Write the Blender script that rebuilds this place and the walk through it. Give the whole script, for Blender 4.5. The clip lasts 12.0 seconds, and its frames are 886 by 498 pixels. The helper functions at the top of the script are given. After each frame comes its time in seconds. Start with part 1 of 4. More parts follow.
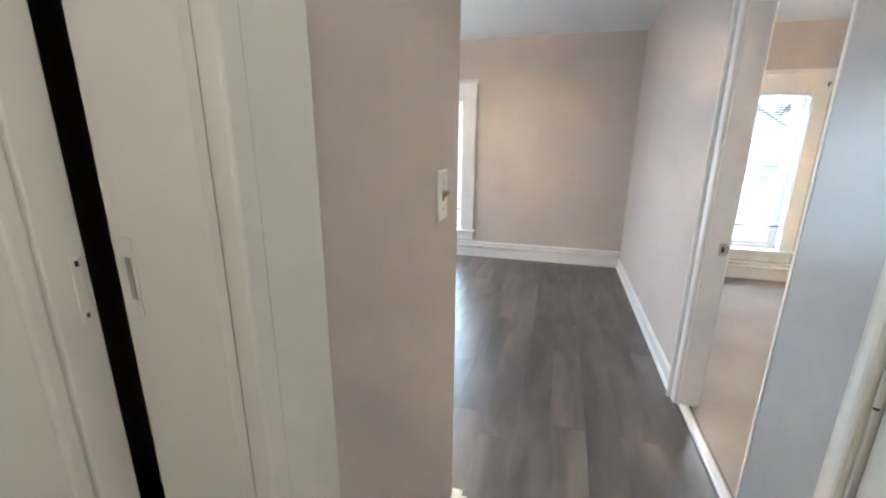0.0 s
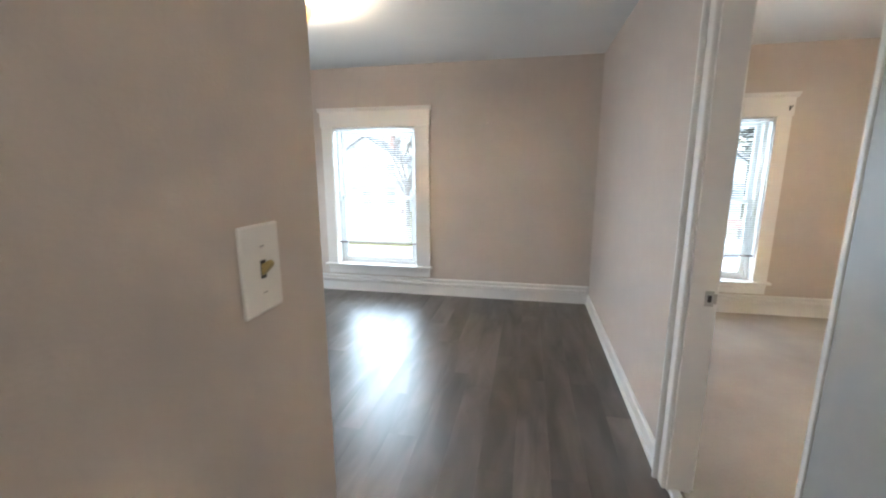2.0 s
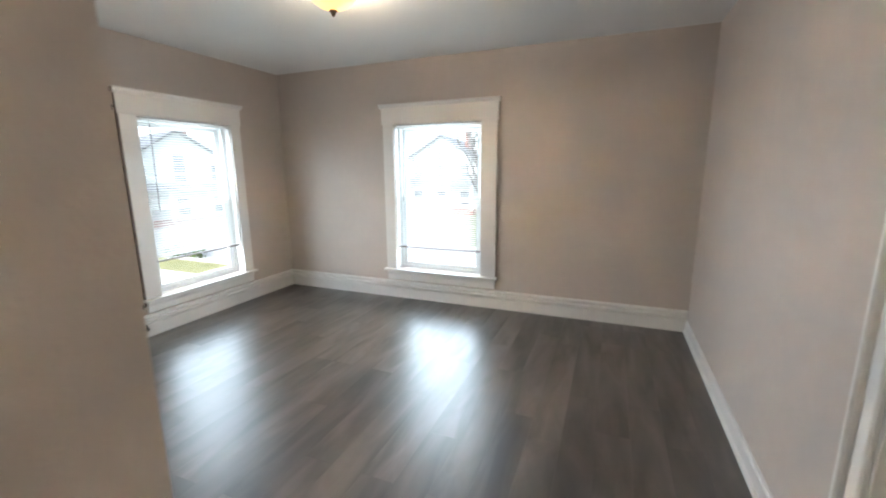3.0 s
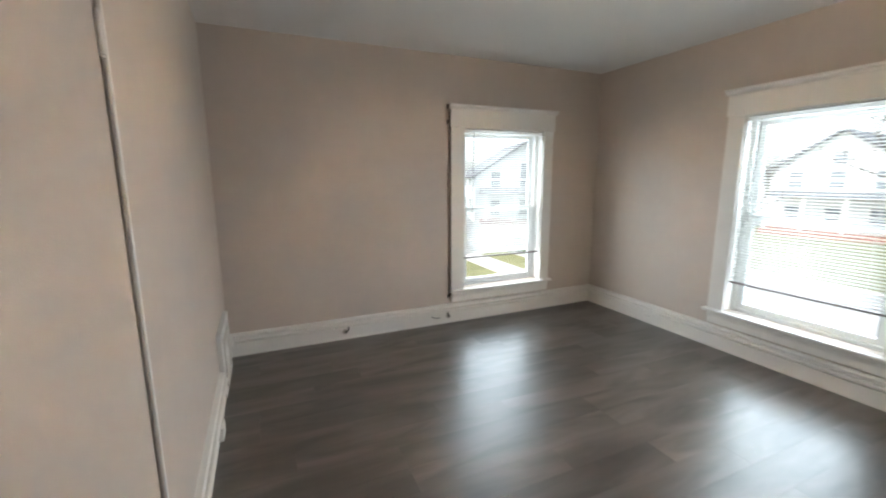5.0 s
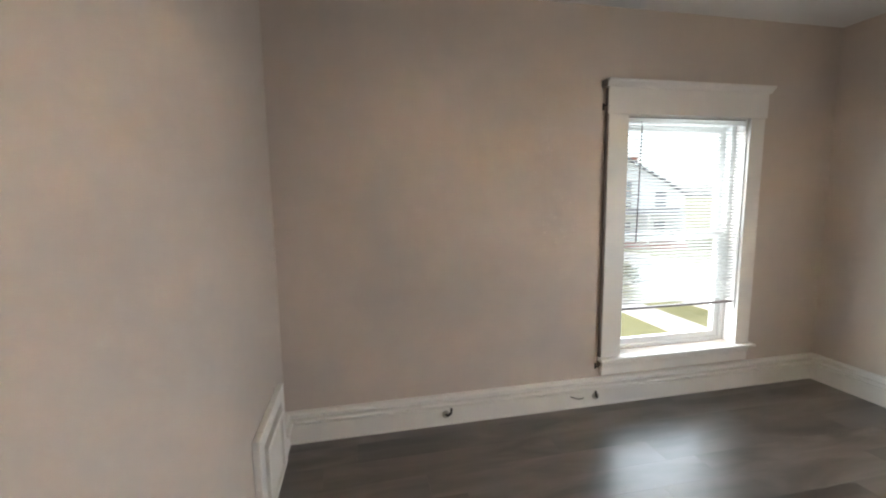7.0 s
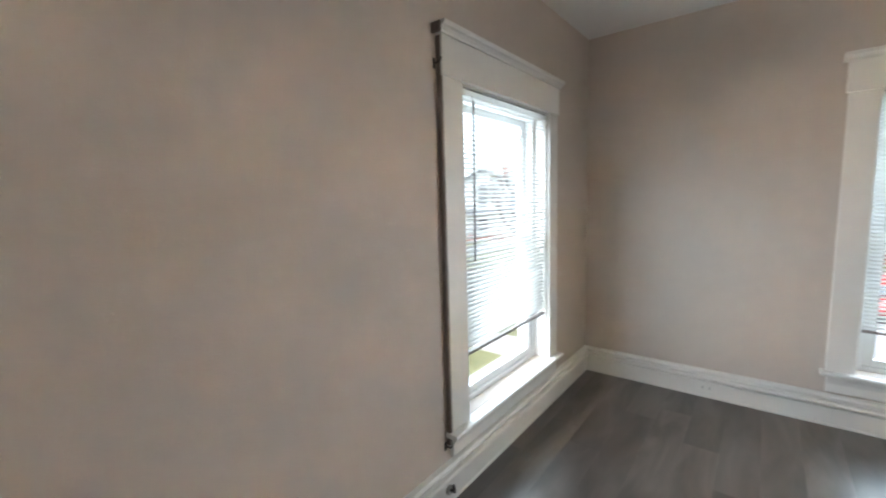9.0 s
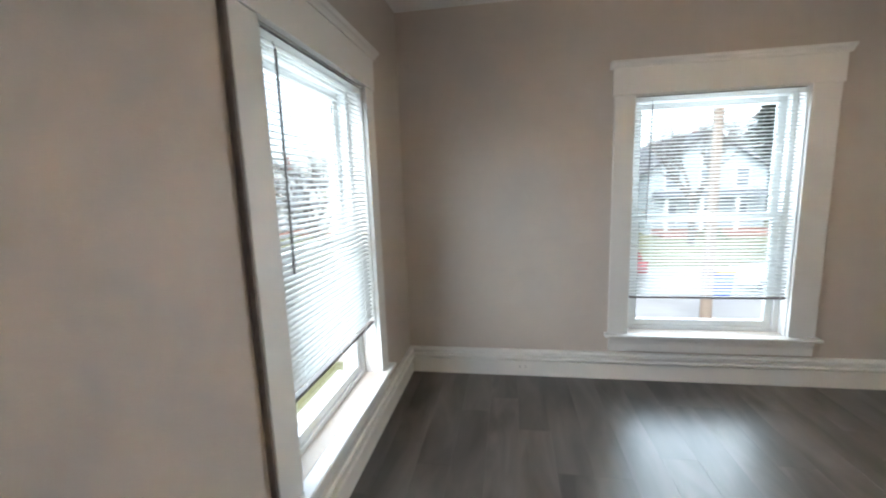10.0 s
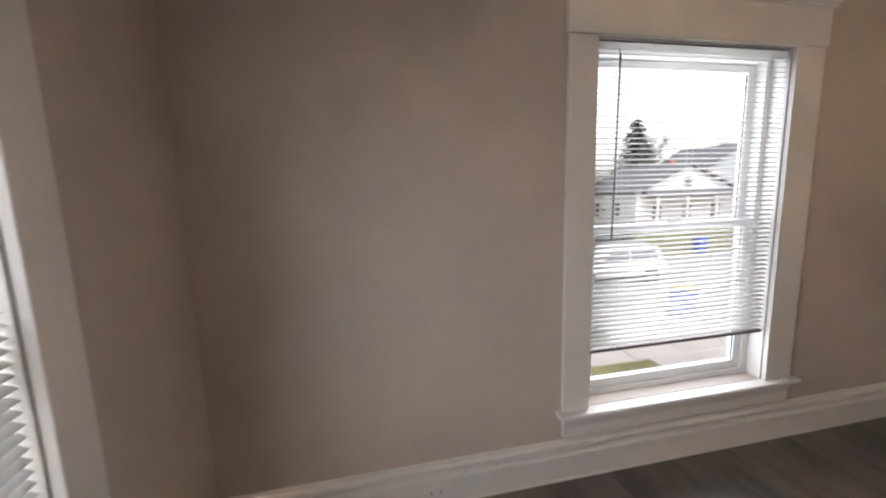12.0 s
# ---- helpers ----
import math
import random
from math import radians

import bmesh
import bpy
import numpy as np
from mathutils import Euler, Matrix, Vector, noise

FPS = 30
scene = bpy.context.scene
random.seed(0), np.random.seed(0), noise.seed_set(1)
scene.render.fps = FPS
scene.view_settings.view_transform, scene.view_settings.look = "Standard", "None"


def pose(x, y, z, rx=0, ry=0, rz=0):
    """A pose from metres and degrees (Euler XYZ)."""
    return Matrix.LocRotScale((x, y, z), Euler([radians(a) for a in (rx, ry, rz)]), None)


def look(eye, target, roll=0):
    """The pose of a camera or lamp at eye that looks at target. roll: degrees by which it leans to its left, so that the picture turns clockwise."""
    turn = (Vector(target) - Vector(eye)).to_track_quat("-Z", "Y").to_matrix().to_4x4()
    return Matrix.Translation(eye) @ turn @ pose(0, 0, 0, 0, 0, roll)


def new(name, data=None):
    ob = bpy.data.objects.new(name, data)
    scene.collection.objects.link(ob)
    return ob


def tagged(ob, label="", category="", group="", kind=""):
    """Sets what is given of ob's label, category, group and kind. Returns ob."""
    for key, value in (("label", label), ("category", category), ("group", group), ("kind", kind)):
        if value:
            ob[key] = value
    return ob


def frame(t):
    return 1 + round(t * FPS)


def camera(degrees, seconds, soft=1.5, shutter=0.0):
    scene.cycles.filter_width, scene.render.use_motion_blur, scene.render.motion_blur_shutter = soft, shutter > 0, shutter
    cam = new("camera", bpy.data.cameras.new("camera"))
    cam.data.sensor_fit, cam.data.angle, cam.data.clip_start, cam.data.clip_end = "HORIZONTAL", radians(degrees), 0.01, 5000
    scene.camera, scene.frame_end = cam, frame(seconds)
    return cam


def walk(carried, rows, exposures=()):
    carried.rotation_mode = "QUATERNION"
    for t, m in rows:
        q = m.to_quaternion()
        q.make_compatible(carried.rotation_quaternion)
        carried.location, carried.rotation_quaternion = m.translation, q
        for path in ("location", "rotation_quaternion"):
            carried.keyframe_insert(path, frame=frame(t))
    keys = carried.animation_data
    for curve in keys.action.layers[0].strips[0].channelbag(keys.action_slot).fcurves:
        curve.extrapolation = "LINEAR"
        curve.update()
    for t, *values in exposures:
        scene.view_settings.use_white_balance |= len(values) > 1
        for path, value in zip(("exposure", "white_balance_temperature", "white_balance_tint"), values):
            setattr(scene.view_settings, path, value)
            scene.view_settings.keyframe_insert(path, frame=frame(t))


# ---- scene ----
cam = camera(94.6, 12.0, soft=2.0, shutter=0.3)
PATH = [
    (0, (3.51, -1.096, 1.395), (2.988, 0.763, 0.873), 0.5),
    (0.5, (3.503, -1.094, 1.393), (3.09, 0.795, 0.884), -0.1),
    (1, (3.497, -1.032, 1.379), (3.161, 0.877, 0.888), 0.0),
    (1.5, (3.542, -0.823, 1.383), (3.177, 1.097, 0.956), -0.4),
    (2, (3.588, -0.608, 1.393), (3.185, 1.313, 1.006), -0.2),
    (2.5, (3.558, -0.355, 1.397), (3.046, 1.537, 0.999), -0.3),
    (2.7, (3.545, -0.27, 1.393), (2.952, 1.599, 0.998), -0.4),
    (4.3, (3.641, 0.274, 1.393), (2.119, 1.513, 1.008), -0.7),
    (4.5, (3.589, 0.298, 1.395), (1.966, 1.403, 1.011), -0.8),
    (5, (3.417, 0.36, 1.392), (1.616, 1.157, 1.044), -0.2),
    (5.5, (3.195, 0.455, 1.368), (1.255, 0.848, 1.082), 0.3),
    (6, (2.92, 0.532, 1.348), (0.939, 0.717, 1.15), 0.4),
    (6.5, (2.58, 0.497, 1.338), (0.608, 0.76, 1.133), -0.3),
    (6.7, (2.443, 0.484, 1.341), (0.48, 0.798, 1.118), -0.6),
    (8.3, (1.385, 0.456, 1.341), (-0.29, 1.523, 1.104), -1.3),
    (8.5, (1.27, 0.502, 1.338), (-0.31, 1.703, 1.097), -1.6),
    (9, (1.026, 0.628, 1.342), (-0.21, 2.182, 1.102), -1.7),
    (9.5, (0.83, 0.763, 1.344), (0.067, 2.591, 1.074), -1.9),
    (10, (0.691, 0.941, 1.335), (0.366, 2.89, 1.026), -2.0),
    (10.5, (0.625, 1.253, 1.333), (0.57, 3.226, 1.01), -1.5),
    (11, (0.578, 1.559, 1.323), (0.718, 3.52, 0.958), -1.4),
    (11.5, (0.523, 1.884, 1.332), (0.816, 3.829, 0.97), -1.4),
    (12, (0.5, 2.218, 1.294), (0.93, 4.147, 0.984), -1.6),
]
EXPOSURES = [(0.0, 5.25, 5550, 10), (1.0, 5.2, 5550, 10), (1.5, 4.85, 5650, 10), (2.5, 4.65, 5950, 10), (4.5, 4.2, 6250, 10), (6.5, 4.25, 6550, 13), (8.5, 4.2, 6150, 11),
             (9.5, 4.15, 6000, 9), (10.5, 3.75, 6100, 11), (11.5, 3.45, 6450, 16), (12.0, 3.45, 6800, 22)]
walk(cam, [(t, look(e, g, r)) for t, e, g, r in PATH], EXPOSURES)

# ---- world, sun, lamps ----
world = bpy.data.worlds.new("sky")
scene.world = world
world.use_nodes = True
wn = world.node_tree.nodes
sky = wn.new("ShaderNodeTexSky")
sky.sky_type = "NISHITA"
sky.sun_disc = False
sky.sun_elevation = radians(42)
sky.sun_rotation = radians(200)
sky.air_density, sky.dust_density, sky.ozone_density = 1.0, 2.5, 1.0
wn["Background"].inputs["Strength"].default_value = 0.032
haze = wn.new("ShaderNodeHueSaturation")
haze.inputs["Saturation"].default_value, haze.inputs["Value"].default_value = 0.35, 1.15
world.node_tree.links.new(sky.outputs[0], haze.inputs["Color"])
world.node_tree.links.new(haze.outputs[0], wn["Background"].inputs["Color"])

sun_data = bpy.data.lights.new("sun", "SUN")
sun_data.energy, sun_data.angle, sun_data.color = 0.15, radians(30), (1.0, 0.95, 0.88)
sun = new("sun", sun_data)
sun.matrix_world = look((0, 0, 40), (12, 34, 0))


def sky_lamp(eye, target, watts):
    """Stands in for the overcast sky's light in a window's opening."""
    d = bpy.data.lights.new("sky_light", "AREA")
    d.shape, d.size, d.size_y, d.energy, d.color = "RECTANGLE", 0.84, 1.44, watts, (0.84, 0.93, 1.0)
    ob = new("sky_light", d)
    ob.matrix_world = look(eye, target)
    return ob


sky_lamp((1.918, 3.880, 1.085), (1.918, 0, 1.3), 2.15)
sky_lamp((-0.215, 2.541, 1.085), (3, 2.541, 1.25), 1.45)
sky_lamp((5.222, 3.880, 1.085), (5.222, 0, 1.3), 1.6)

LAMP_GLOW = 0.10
BULB_GLOW = 46.0
HALL_GLOW = 0.72

# ---- plan ----
XW, XE, YN, YS, ZC = -0.035, 4.23, 3.70, 0.042, 2.44   # inner faces of the bedroom
XH = 3.232                                            # hall side wall face
GROUND = -3.2


# ---- materials ----
def material(name, base, rough=0.6, metal=0.0, var=0.10, scale=3.0, fine=60.0, bump=0.0, bump_scale=250.0, spec=0.5, rand=0.0, stretch=(1, 1, 1), tint=None):
    """Base colour varied at two scales, with a fine relief."""
    m = bpy.data.materials.new(name)
    m.use_nodes = True
    nt = m.node_tree
    n, l = nt.nodes, nt.links
    b = n["Principled BSDF"]
    b.inputs["Roughness"].default_value = rough
    b.inputs["Metallic"].default_value = metal
    b.inputs["Specular IOR Level"].default_value = spec
    co = n.new("ShaderNodeTexCoord")
    mp = n.new("ShaderNodeMapping")
    mp.inputs["Scale"].default_value = stretch
    l.new(co.outputs["Object"], mp.inputs["Vector"])
    big = n.new("ShaderNodeTexNoise")
    big.inputs["Scale"].default_value, big.inputs["Detail"].default_value = scale, 4
    small = n.new("ShaderNodeTexNoise")
    small.inputs["Scale"].default_value, small.inputs["Detail"].default_value = fine, 3
    l.new(mp.outputs[0], big.inputs["Vector"])
    l.new(mp.outputs[0], small.inputs["Vector"])
    add = n.new("ShaderNodeMath")
    add.operation = "MULTIPLY_ADD"
    l.new(small.outputs["Fac"], add.inputs[0])
    add.inputs[1].default_value = 0.45
    l.new(big.outputs["Fac"], add.inputs[2])
    ramp = n.new("ShaderNodeMapRange")
    ramp.inputs["From Min"].default_value, ramp.inputs["From Max"].default_value = 0.4, 1.05
    ramp.inputs["To Min"].default_value, ramp.inputs["To Max"].default_value = 1 - var, 1 + var
    l.new(add.outputs[0], ramp.inputs["Value"])
    last = ramp.outputs[0]
    if rand:
        info = n.new("ShaderNodeObjectInfo")
        rr = n.new("ShaderNodeMapRange")
        rr.inputs["To Min"].default_value, rr.inputs["To Max"].default_value = 1 - rand, 1 + rand
        l.new(info.outputs["Random"], rr.inputs["Value"])
        mul = n.new("ShaderNodeMath")
        mul.operation = "MULTIPLY"
        l.new(last, mul.inputs[0])
        l.new(rr.outputs[0], mul.inputs[1])
        last = mul.outputs[0]
    mix = n.new("ShaderNodeMix")
    mix.data_type, mix.blend_type = "RGBA", "MULTIPLY"
    mix.inputs["Factor"].default_value = 1.0
    mix.inputs["A"].default_value = (*base, 1)
    l.new(last, mix.inputs["B"])
    l.new(mix.outputs["Result"], b.inputs["Base Color"])
    if bump:
        tex = n.new("ShaderNodeTexNoise")
        tex.inputs["Scale"].default_value, tex.inputs["Detail"].default_value = bump_scale, 3
        l.new(mp.outputs[0], tex.inputs["Vector"])
        bp = n.new("ShaderNodeBump")
        bp.inputs["Strength"].default_value, bp.inputs["Distance"].default_value = bump, 0.004
        l.new(tex.outputs["Fac"], bp.inputs["Height"])
        l.new(bp.outputs[0], b.inputs["Normal"])
    return m


def plank_material():
    """Grey-brown vinyl plank: long grain streaks, each board its own tone."""
    m = bpy.data.materials.new("vinyl_plank")
    m.use_nodes = True
    nt = m.node_tree
    n, l = nt.nodes, nt.links
    b = n["Principled BSDF"]
    b.inputs["Specular IOR Level"].default_value = 0.9
    b.inputs["IOR"].default_value = 1.7
    co = n.new("ShaderNodeTexCoord")
    info = n.new("ShaderNodeObjectInfo")
    off = n.new("ShaderNodeVectorMath")
    off.operation = "MULTIPLY_ADD"
    l.new(info.outputs["Random"], off.inputs[0])
    off.inputs[1].default_value = (37.0, 53.0, 0.0)
    l.new(co.outputs["Object"], off.inputs[2])
    mp = n.new("ShaderNodeMapping")
    mp.inputs["Scale"].default_value = (4.2, 0.95, 1.0)
    l.new(off.outputs[0], mp.inputs["Vector"])
    streak = n.new("ShaderNodeTexNoise")
    streak.inputs["Scale"].default_value, streak.inputs["Detail"].default_value, streak.inputs["Roughness"].default_value = 1.6, 3.5, 0.5
    streak.inputs["Distortion"].default_value = 0.6
    l.new(mp.outputs[0], streak.inputs["Vector"])
    mp2 = n.new("ShaderNodeMapping")
    mp2.inputs["Scale"].default_value = (120.0, 5.0, 1.0)
    l.new(off.outputs[0], mp2.inputs["Vector"])
    grain = n.new("ShaderNodeTexNoise")
    grain.inputs["Scale"].default_value, grain.inputs["Detail"].default_value = 1.0, 4
    l.new(mp2.outputs[0], grain.inputs["Vector"])
    ramp = n.new("ShaderNodeValToRGB")
    ramp.color_ramp.elements[0].position, ramp.color_ramp.elements[0].color = 0.32, (0.032, 0.0225, 0.0165, 1)
    ramp.color_ramp.elements[1].position, ramp.color_ramp.elements[1].color = 0.70, (0.146, 0.124, 0.108, 1)
    l.new(streak.outputs["Fac"], ramp.inputs["Fac"])
    tone = n.new("ShaderNodeMapRange")
    tone.inputs["To Min"].default_value, tone.inputs["To Max"].default_value = 0.78, 1.22
    l.new(info.outputs["Random"], tone.inputs["Value"])
    gr = n.new("ShaderNodeMapRange")
    gr.inputs["To Min"].default_value, gr.inputs["To Max"].default_value = 0.93, 1.07
    l.new(grain.outputs["Fac"], gr.inputs["Value"])
    mul = n.new("ShaderNodeMath")
    mul.operation = "MULTIPLY"
    l.new(tone.outputs[0], mul.inputs[0])
    l.new(gr.outputs[0], mul.inputs[1])
    mix = n.new("ShaderNodeMix")
    mix.data_type, mix.blend_type = "RGBA", "MULTIPLY"
    mix.inputs["Factor"].default_value = 1.0
    l.new(ramp.outputs["Color"], mix.inputs["A"])
    l.new(mul.outputs[0], mix.inputs["B"])
    l.new(mix.outputs["Result"], b.inputs["Base Color"])
    rg = n.new("ShaderNodeMapRange")
    rg.inputs["To Min"].default_value, rg.inputs["To Max"].default_value = 0.29, 0.38
    l.new(grain.outputs["Fac"], rg.inputs["Value"])
    l.new(rg.outputs[0], b.inputs["Roughness"])
    bp = n.new("ShaderNodeBump")
    bp.inputs["Strength"].default_value, bp.inputs["Distance"].default_value = 0.12, 0.002
    l.new(grain.outputs["Fac"], bp.inputs["Height"])
    l.new(bp.outputs[0], b.inputs["Normal"])
    return m


def glass_material():
    m = bpy.data.materials.new("window_glass")
    m.use_nodes = True
    nt = m.node_tree
    n, l = nt.nodes, nt.links
    out = n["Material Output"]
    n.remove(n["Principled BSDF"])
    tr, gl = n.new("ShaderNodeBsdfTransparent"), n.new("ShaderNodeBsdfGlossy")
    tr.inputs["Color"].default_value = (0.93, 0.96, 0.96, 1)
    gl.inputs["Roughness"].default_value = 0.02
    fr = n.new("ShaderNodeLayerWeight")
    fr.inputs["Blend"].default_value = 0.12
    pw = n.new("ShaderNodeMath")
    pw.operation = "MULTIPLY"
    pw.inputs[1].default_value = 0.5
    mx = n.new("ShaderNodeMixShader")
    l.new(fr.outputs["Facing"], pw.inputs[0])
    l.new(pw.outputs[0], mx.inputs[0])
    l.new(tr.outputs[0], mx.inputs[1])
    l.new(gl.outputs[0], mx.inputs[2])
    l.new(mx.outputs[0], out.inputs["Surface"])
    return m


def slat_material():
    """Thin white vinyl that lets some daylight through."""
    m = material("blind_vinyl", (0.76, 0.75, 0.72), 0.42, var=0.03)
    nt = m.node_tree
    n, l = nt.nodes, nt.links
    tl, mx = n.new("ShaderNodeBsdfTranslucent"), n.new("ShaderNodeMixShader")
    tl.inputs["Color"].default_value = (0.86, 0.86, 0.85, 1)
    mx.inputs[0].default_value = 0.62
    l.new(n["Principled BSDF"].outputs[0], mx.inputs[1])
    l.new(tl.outputs[0], mx.inputs[2])
    l.new(mx.outputs[0], n["Material Output"].inputs["Surface"])
    return m


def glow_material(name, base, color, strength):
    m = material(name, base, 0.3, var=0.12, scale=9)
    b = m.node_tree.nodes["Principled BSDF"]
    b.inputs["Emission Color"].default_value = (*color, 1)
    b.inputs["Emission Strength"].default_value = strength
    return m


WALL = material("greige_wall_paint", (0.545, 0.480, 0.431), 0.62, var=0.05, scale=1.1, fine=14, bump=0.10, bump_scale=190, spec=0.35)
CEILING = material("white_ceiling_paint", (0.84, 0.835, 0.825), 0.85, var=0.03, scale=1.5, bump=0.25, bump_scale=60, spec=0.2)
TRIM = material("white_trim_paint", (0.77, 0.75, 0.72), 0.36, var=0.03, scale=2.5, fine=30, bump=0.025, bump_scale=35)
OLDTRIM = material("old_gloss_trim_paint", (0.72, 0.695, 0.62), 0.25, var=0.04, scale=3, fine=24, bump=0.12, bump_scale=20)
GREYGLOSS = material("pale_grey_gloss", (0.39, 0.385, 0.365), 0.34, var=0.05, scale=2.0, fine=26, bump=0.08, bump_scale=24)
VINYL = material("white_vinyl", (0.80, 0.81, 0.80), 0.38, var=0.02)
PLANK = plank_material()
SUB = material("underlay", (0.03, 0.028, 0.026), 0.9)
CARPET = material("beige_carpet", (0.35, 0.31, 0.275), 0.95, var=0.16, scale=2.2, fine=160, bump=0.8, bump_scale=330, spec=0.1)
GLASS = glass_material()
SLAT = slat_material()
WAND = material("grey_clear_plastic", (0.24, 0.23, 0.22), 0.25)
# Colour of the bottom rail, shared by the painted shadow above the headrail.
RAIL = material("blind_rail_and_shadow", (0.20, 0.165, 0.155), 0.5)
PLATE = material("white_plastic_plate", (0.78, 0.76, 0.72), 0.28, var=0.02)
IVORY = material("aged_brass_toggle", (0.36, 0.27, 0.10), 0.42, var=0.15, scale=60)
STEEL = material("dull_steel", (0.45, 0.43, 0.40), 0.38, metal=0.9, var=0.15)
# Also painted where only darkness is: closet wall, duct, latch and switch slots.
DARK = material("dark_metal_and_shade", (0.035, 0.03, 0.028), 0.5, var=0.2)
BROWN = material("brown_casing_edge", (0.17, 0.135, 0.115), 0.6, var=0.25, scale=14)
BRONZE = material("bronze_metal", (0.13, 0.09, 0.06), 0.4, metal=0.7)
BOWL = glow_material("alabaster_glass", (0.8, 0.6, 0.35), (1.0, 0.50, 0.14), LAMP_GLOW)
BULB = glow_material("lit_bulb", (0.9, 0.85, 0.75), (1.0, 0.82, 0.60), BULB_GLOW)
HALLBOWL = glow_material("frosted_glass", (0.8, 0.75, 0.65), (1.0, 0.90, 0.76), HALL_GLOW)
GRASS = material("spring_lawn", (0.20, 0.19, 0.095), 0.95, var=0.4, scale=0.5, fine=6, bump=0.5, bump_scale=30, spec=0.1)
ASPHALT = material("pale_road_concrete", (0.34, 0.33, 0.32), 0.9, var=0.2, scale=0.6, fine=20, bump=0.3, bump_scale=60)
CONCRETE = material("pale_concrete", (0.45, 0.42, 0.38), 0.9, var=0.15, scale=0.8, fine=12, bump=0.2, bump_scale=50)
SIDING = material("white_siding", (0.66, 0.67, 0.67), 0.6, var=0.08, scale=0.7)
SIDING2 = material("grey_blue_siding", (0.36, 0.40, 0.42), 0.6, var=0.08, scale=0.7)
BRICK = material("red_brick", (0.30, 0.13, 0.09), 0.85, var=0.25, scale=2, fine=18)
SHINGLE = material("grey_shingle", (0.13, 0.13, 0.14), 0.9, var=0.25, scale=2, fine=14)
HOUSEGLASS = material("house_window", (0.16, 0.18, 0.20), 0.12, var=0.2)
BARK = material("grey_bark", (0.13, 0.11, 0.095), 0.95, var=0.3, scale=3, fine=30)
LEAF = material("bush_leaves", (0.09, 0.12, 0.03), 0.8, var=0.4, scale=4)
NEEDLE = material("evergreen_needles", (0.065, 0.078, 0.060), 0.85, var=0.35, scale=1.5)
CARWHITE = material("white_car_paint", (0.78, 0.78, 0.78), 0.22, var=0.02)
CARRED = material("red_car_paint", (0.42, 0.03, 0.03), 0.22, var=0.05)
CARDARK = material("charcoal_car_paint", (0.05, 0.055, 0.06), 0.22, var=0.05)
TYRE = material("tyre_rubber", (0.02, 0.02, 0.02), 0.85)
BLUEBIN = material("blue_bin_plastic", (0.03, 0.09, 0.42), 0.5, var=0.1)
YELLOWLID = material("yellow_lid_plastic", (0.62, 0.45, 0.06), 0.5, var=0.1)
POLEWOOD = material("weathered_pole", (0.26, 0.20, 0.16), 0.9, var=0.25, stretch=(6, 6, 0.6))


# ---- mesh helpers ----
def mesh_of(name, bm, mat, smooth=False):
    bmesh.ops.recalc_face_normals(bm, faces=bm.faces)
    me = bpy.data.meshes.new(name)
    bm.to_mesh(me)
    bm.free()
    for mm in (mat if isinstance(mat, (list, tuple)) else [mat]):
        me.materials.append(mm)
    if smooth:
        for p in me.polygons:
            p.use_smooth = True
    return me


def part(name, bm, mat, parent=None, label="", smooth=False):
    ob = new(name, mesh_of(name, bm, mat, smooth))
    if parent is not None:
        ob.parent = parent
    return tagged(ob, label)


def thing(name, m, label, category, group="", kind=""):
    ob = new(name)
    ob.empty_display_size = 0.1
    ob.matrix_world = m
    return tagged(ob, label, category, group, kind)


def box(bm, x0, x1, y0, y1, z0, z1, bevel=0.0):
    made = bmesh.ops.create_cube(bm, size=1.0, matrix=Matrix.Translation(((x0 + x1) / 2, (y0 + y1) / 2, (z0 + z1) / 2)) @ Matrix.Diagonal((x1 - x0, y1 - y0, z1 - z0, 1)))
    if bevel:
        edges = {e for v in made["verts"] for e in v.link_edges}
        bmesh.ops.bevel(bm, geom=list(edges), offset=bevel, segments=2, profile=0.5, affect="EDGES")
    return bm


def boxes(*rows, bevel=0.0):
    bm = bmesh.new()
    for r in rows:
        box(bm, *r, bevel=bevel)
    return bm


def tube(bm, a, b, r0, r1=None, seg=10, caps=True):
    a, b = Vector(a), Vector(b)
    r1 = r0 if r1 is None else r1
    m = Matrix.Translation((a + b) / 2) @ (b - a).to_track_quat("Z", "Y").to_matrix().to_4x4()
    bmesh.ops.create_cone(bm, cap_ends=caps, segments=seg, radius1=r0, radius2=r1, depth=(b - a).length, matrix=m)
    return bm


def lathe(profile, seg=32):
    """Turned solid from (radius, z) pairs."""
    bm = bmesh.new()
    rings = []
    for r, z in profile:
        if r < 1e-4:
            rings.append([bm.verts.new((0, 0, z))])
        else:
            rings.append([bm.verts.new((r * math.cos(2 * math.pi * i / seg), r * math.sin(2 * math.pi * i / seg), z)) for i in range(seg)])
    for p, q in zip(rings, rings[1:]):
        for i in range(seg):
            j = (i + 1) % seg
            if len(p) == 1 and len(q) > 1:
                bm.faces.new((p[0], q[i], q[j]))
            elif len(q) == 1 and len(p) > 1:
                bm.faces.new((p[i], q[0], p[j]))
            elif len(p) > 1:
                bm.faces.new((p[i], q[i], q[j], p[j]))
    return bm


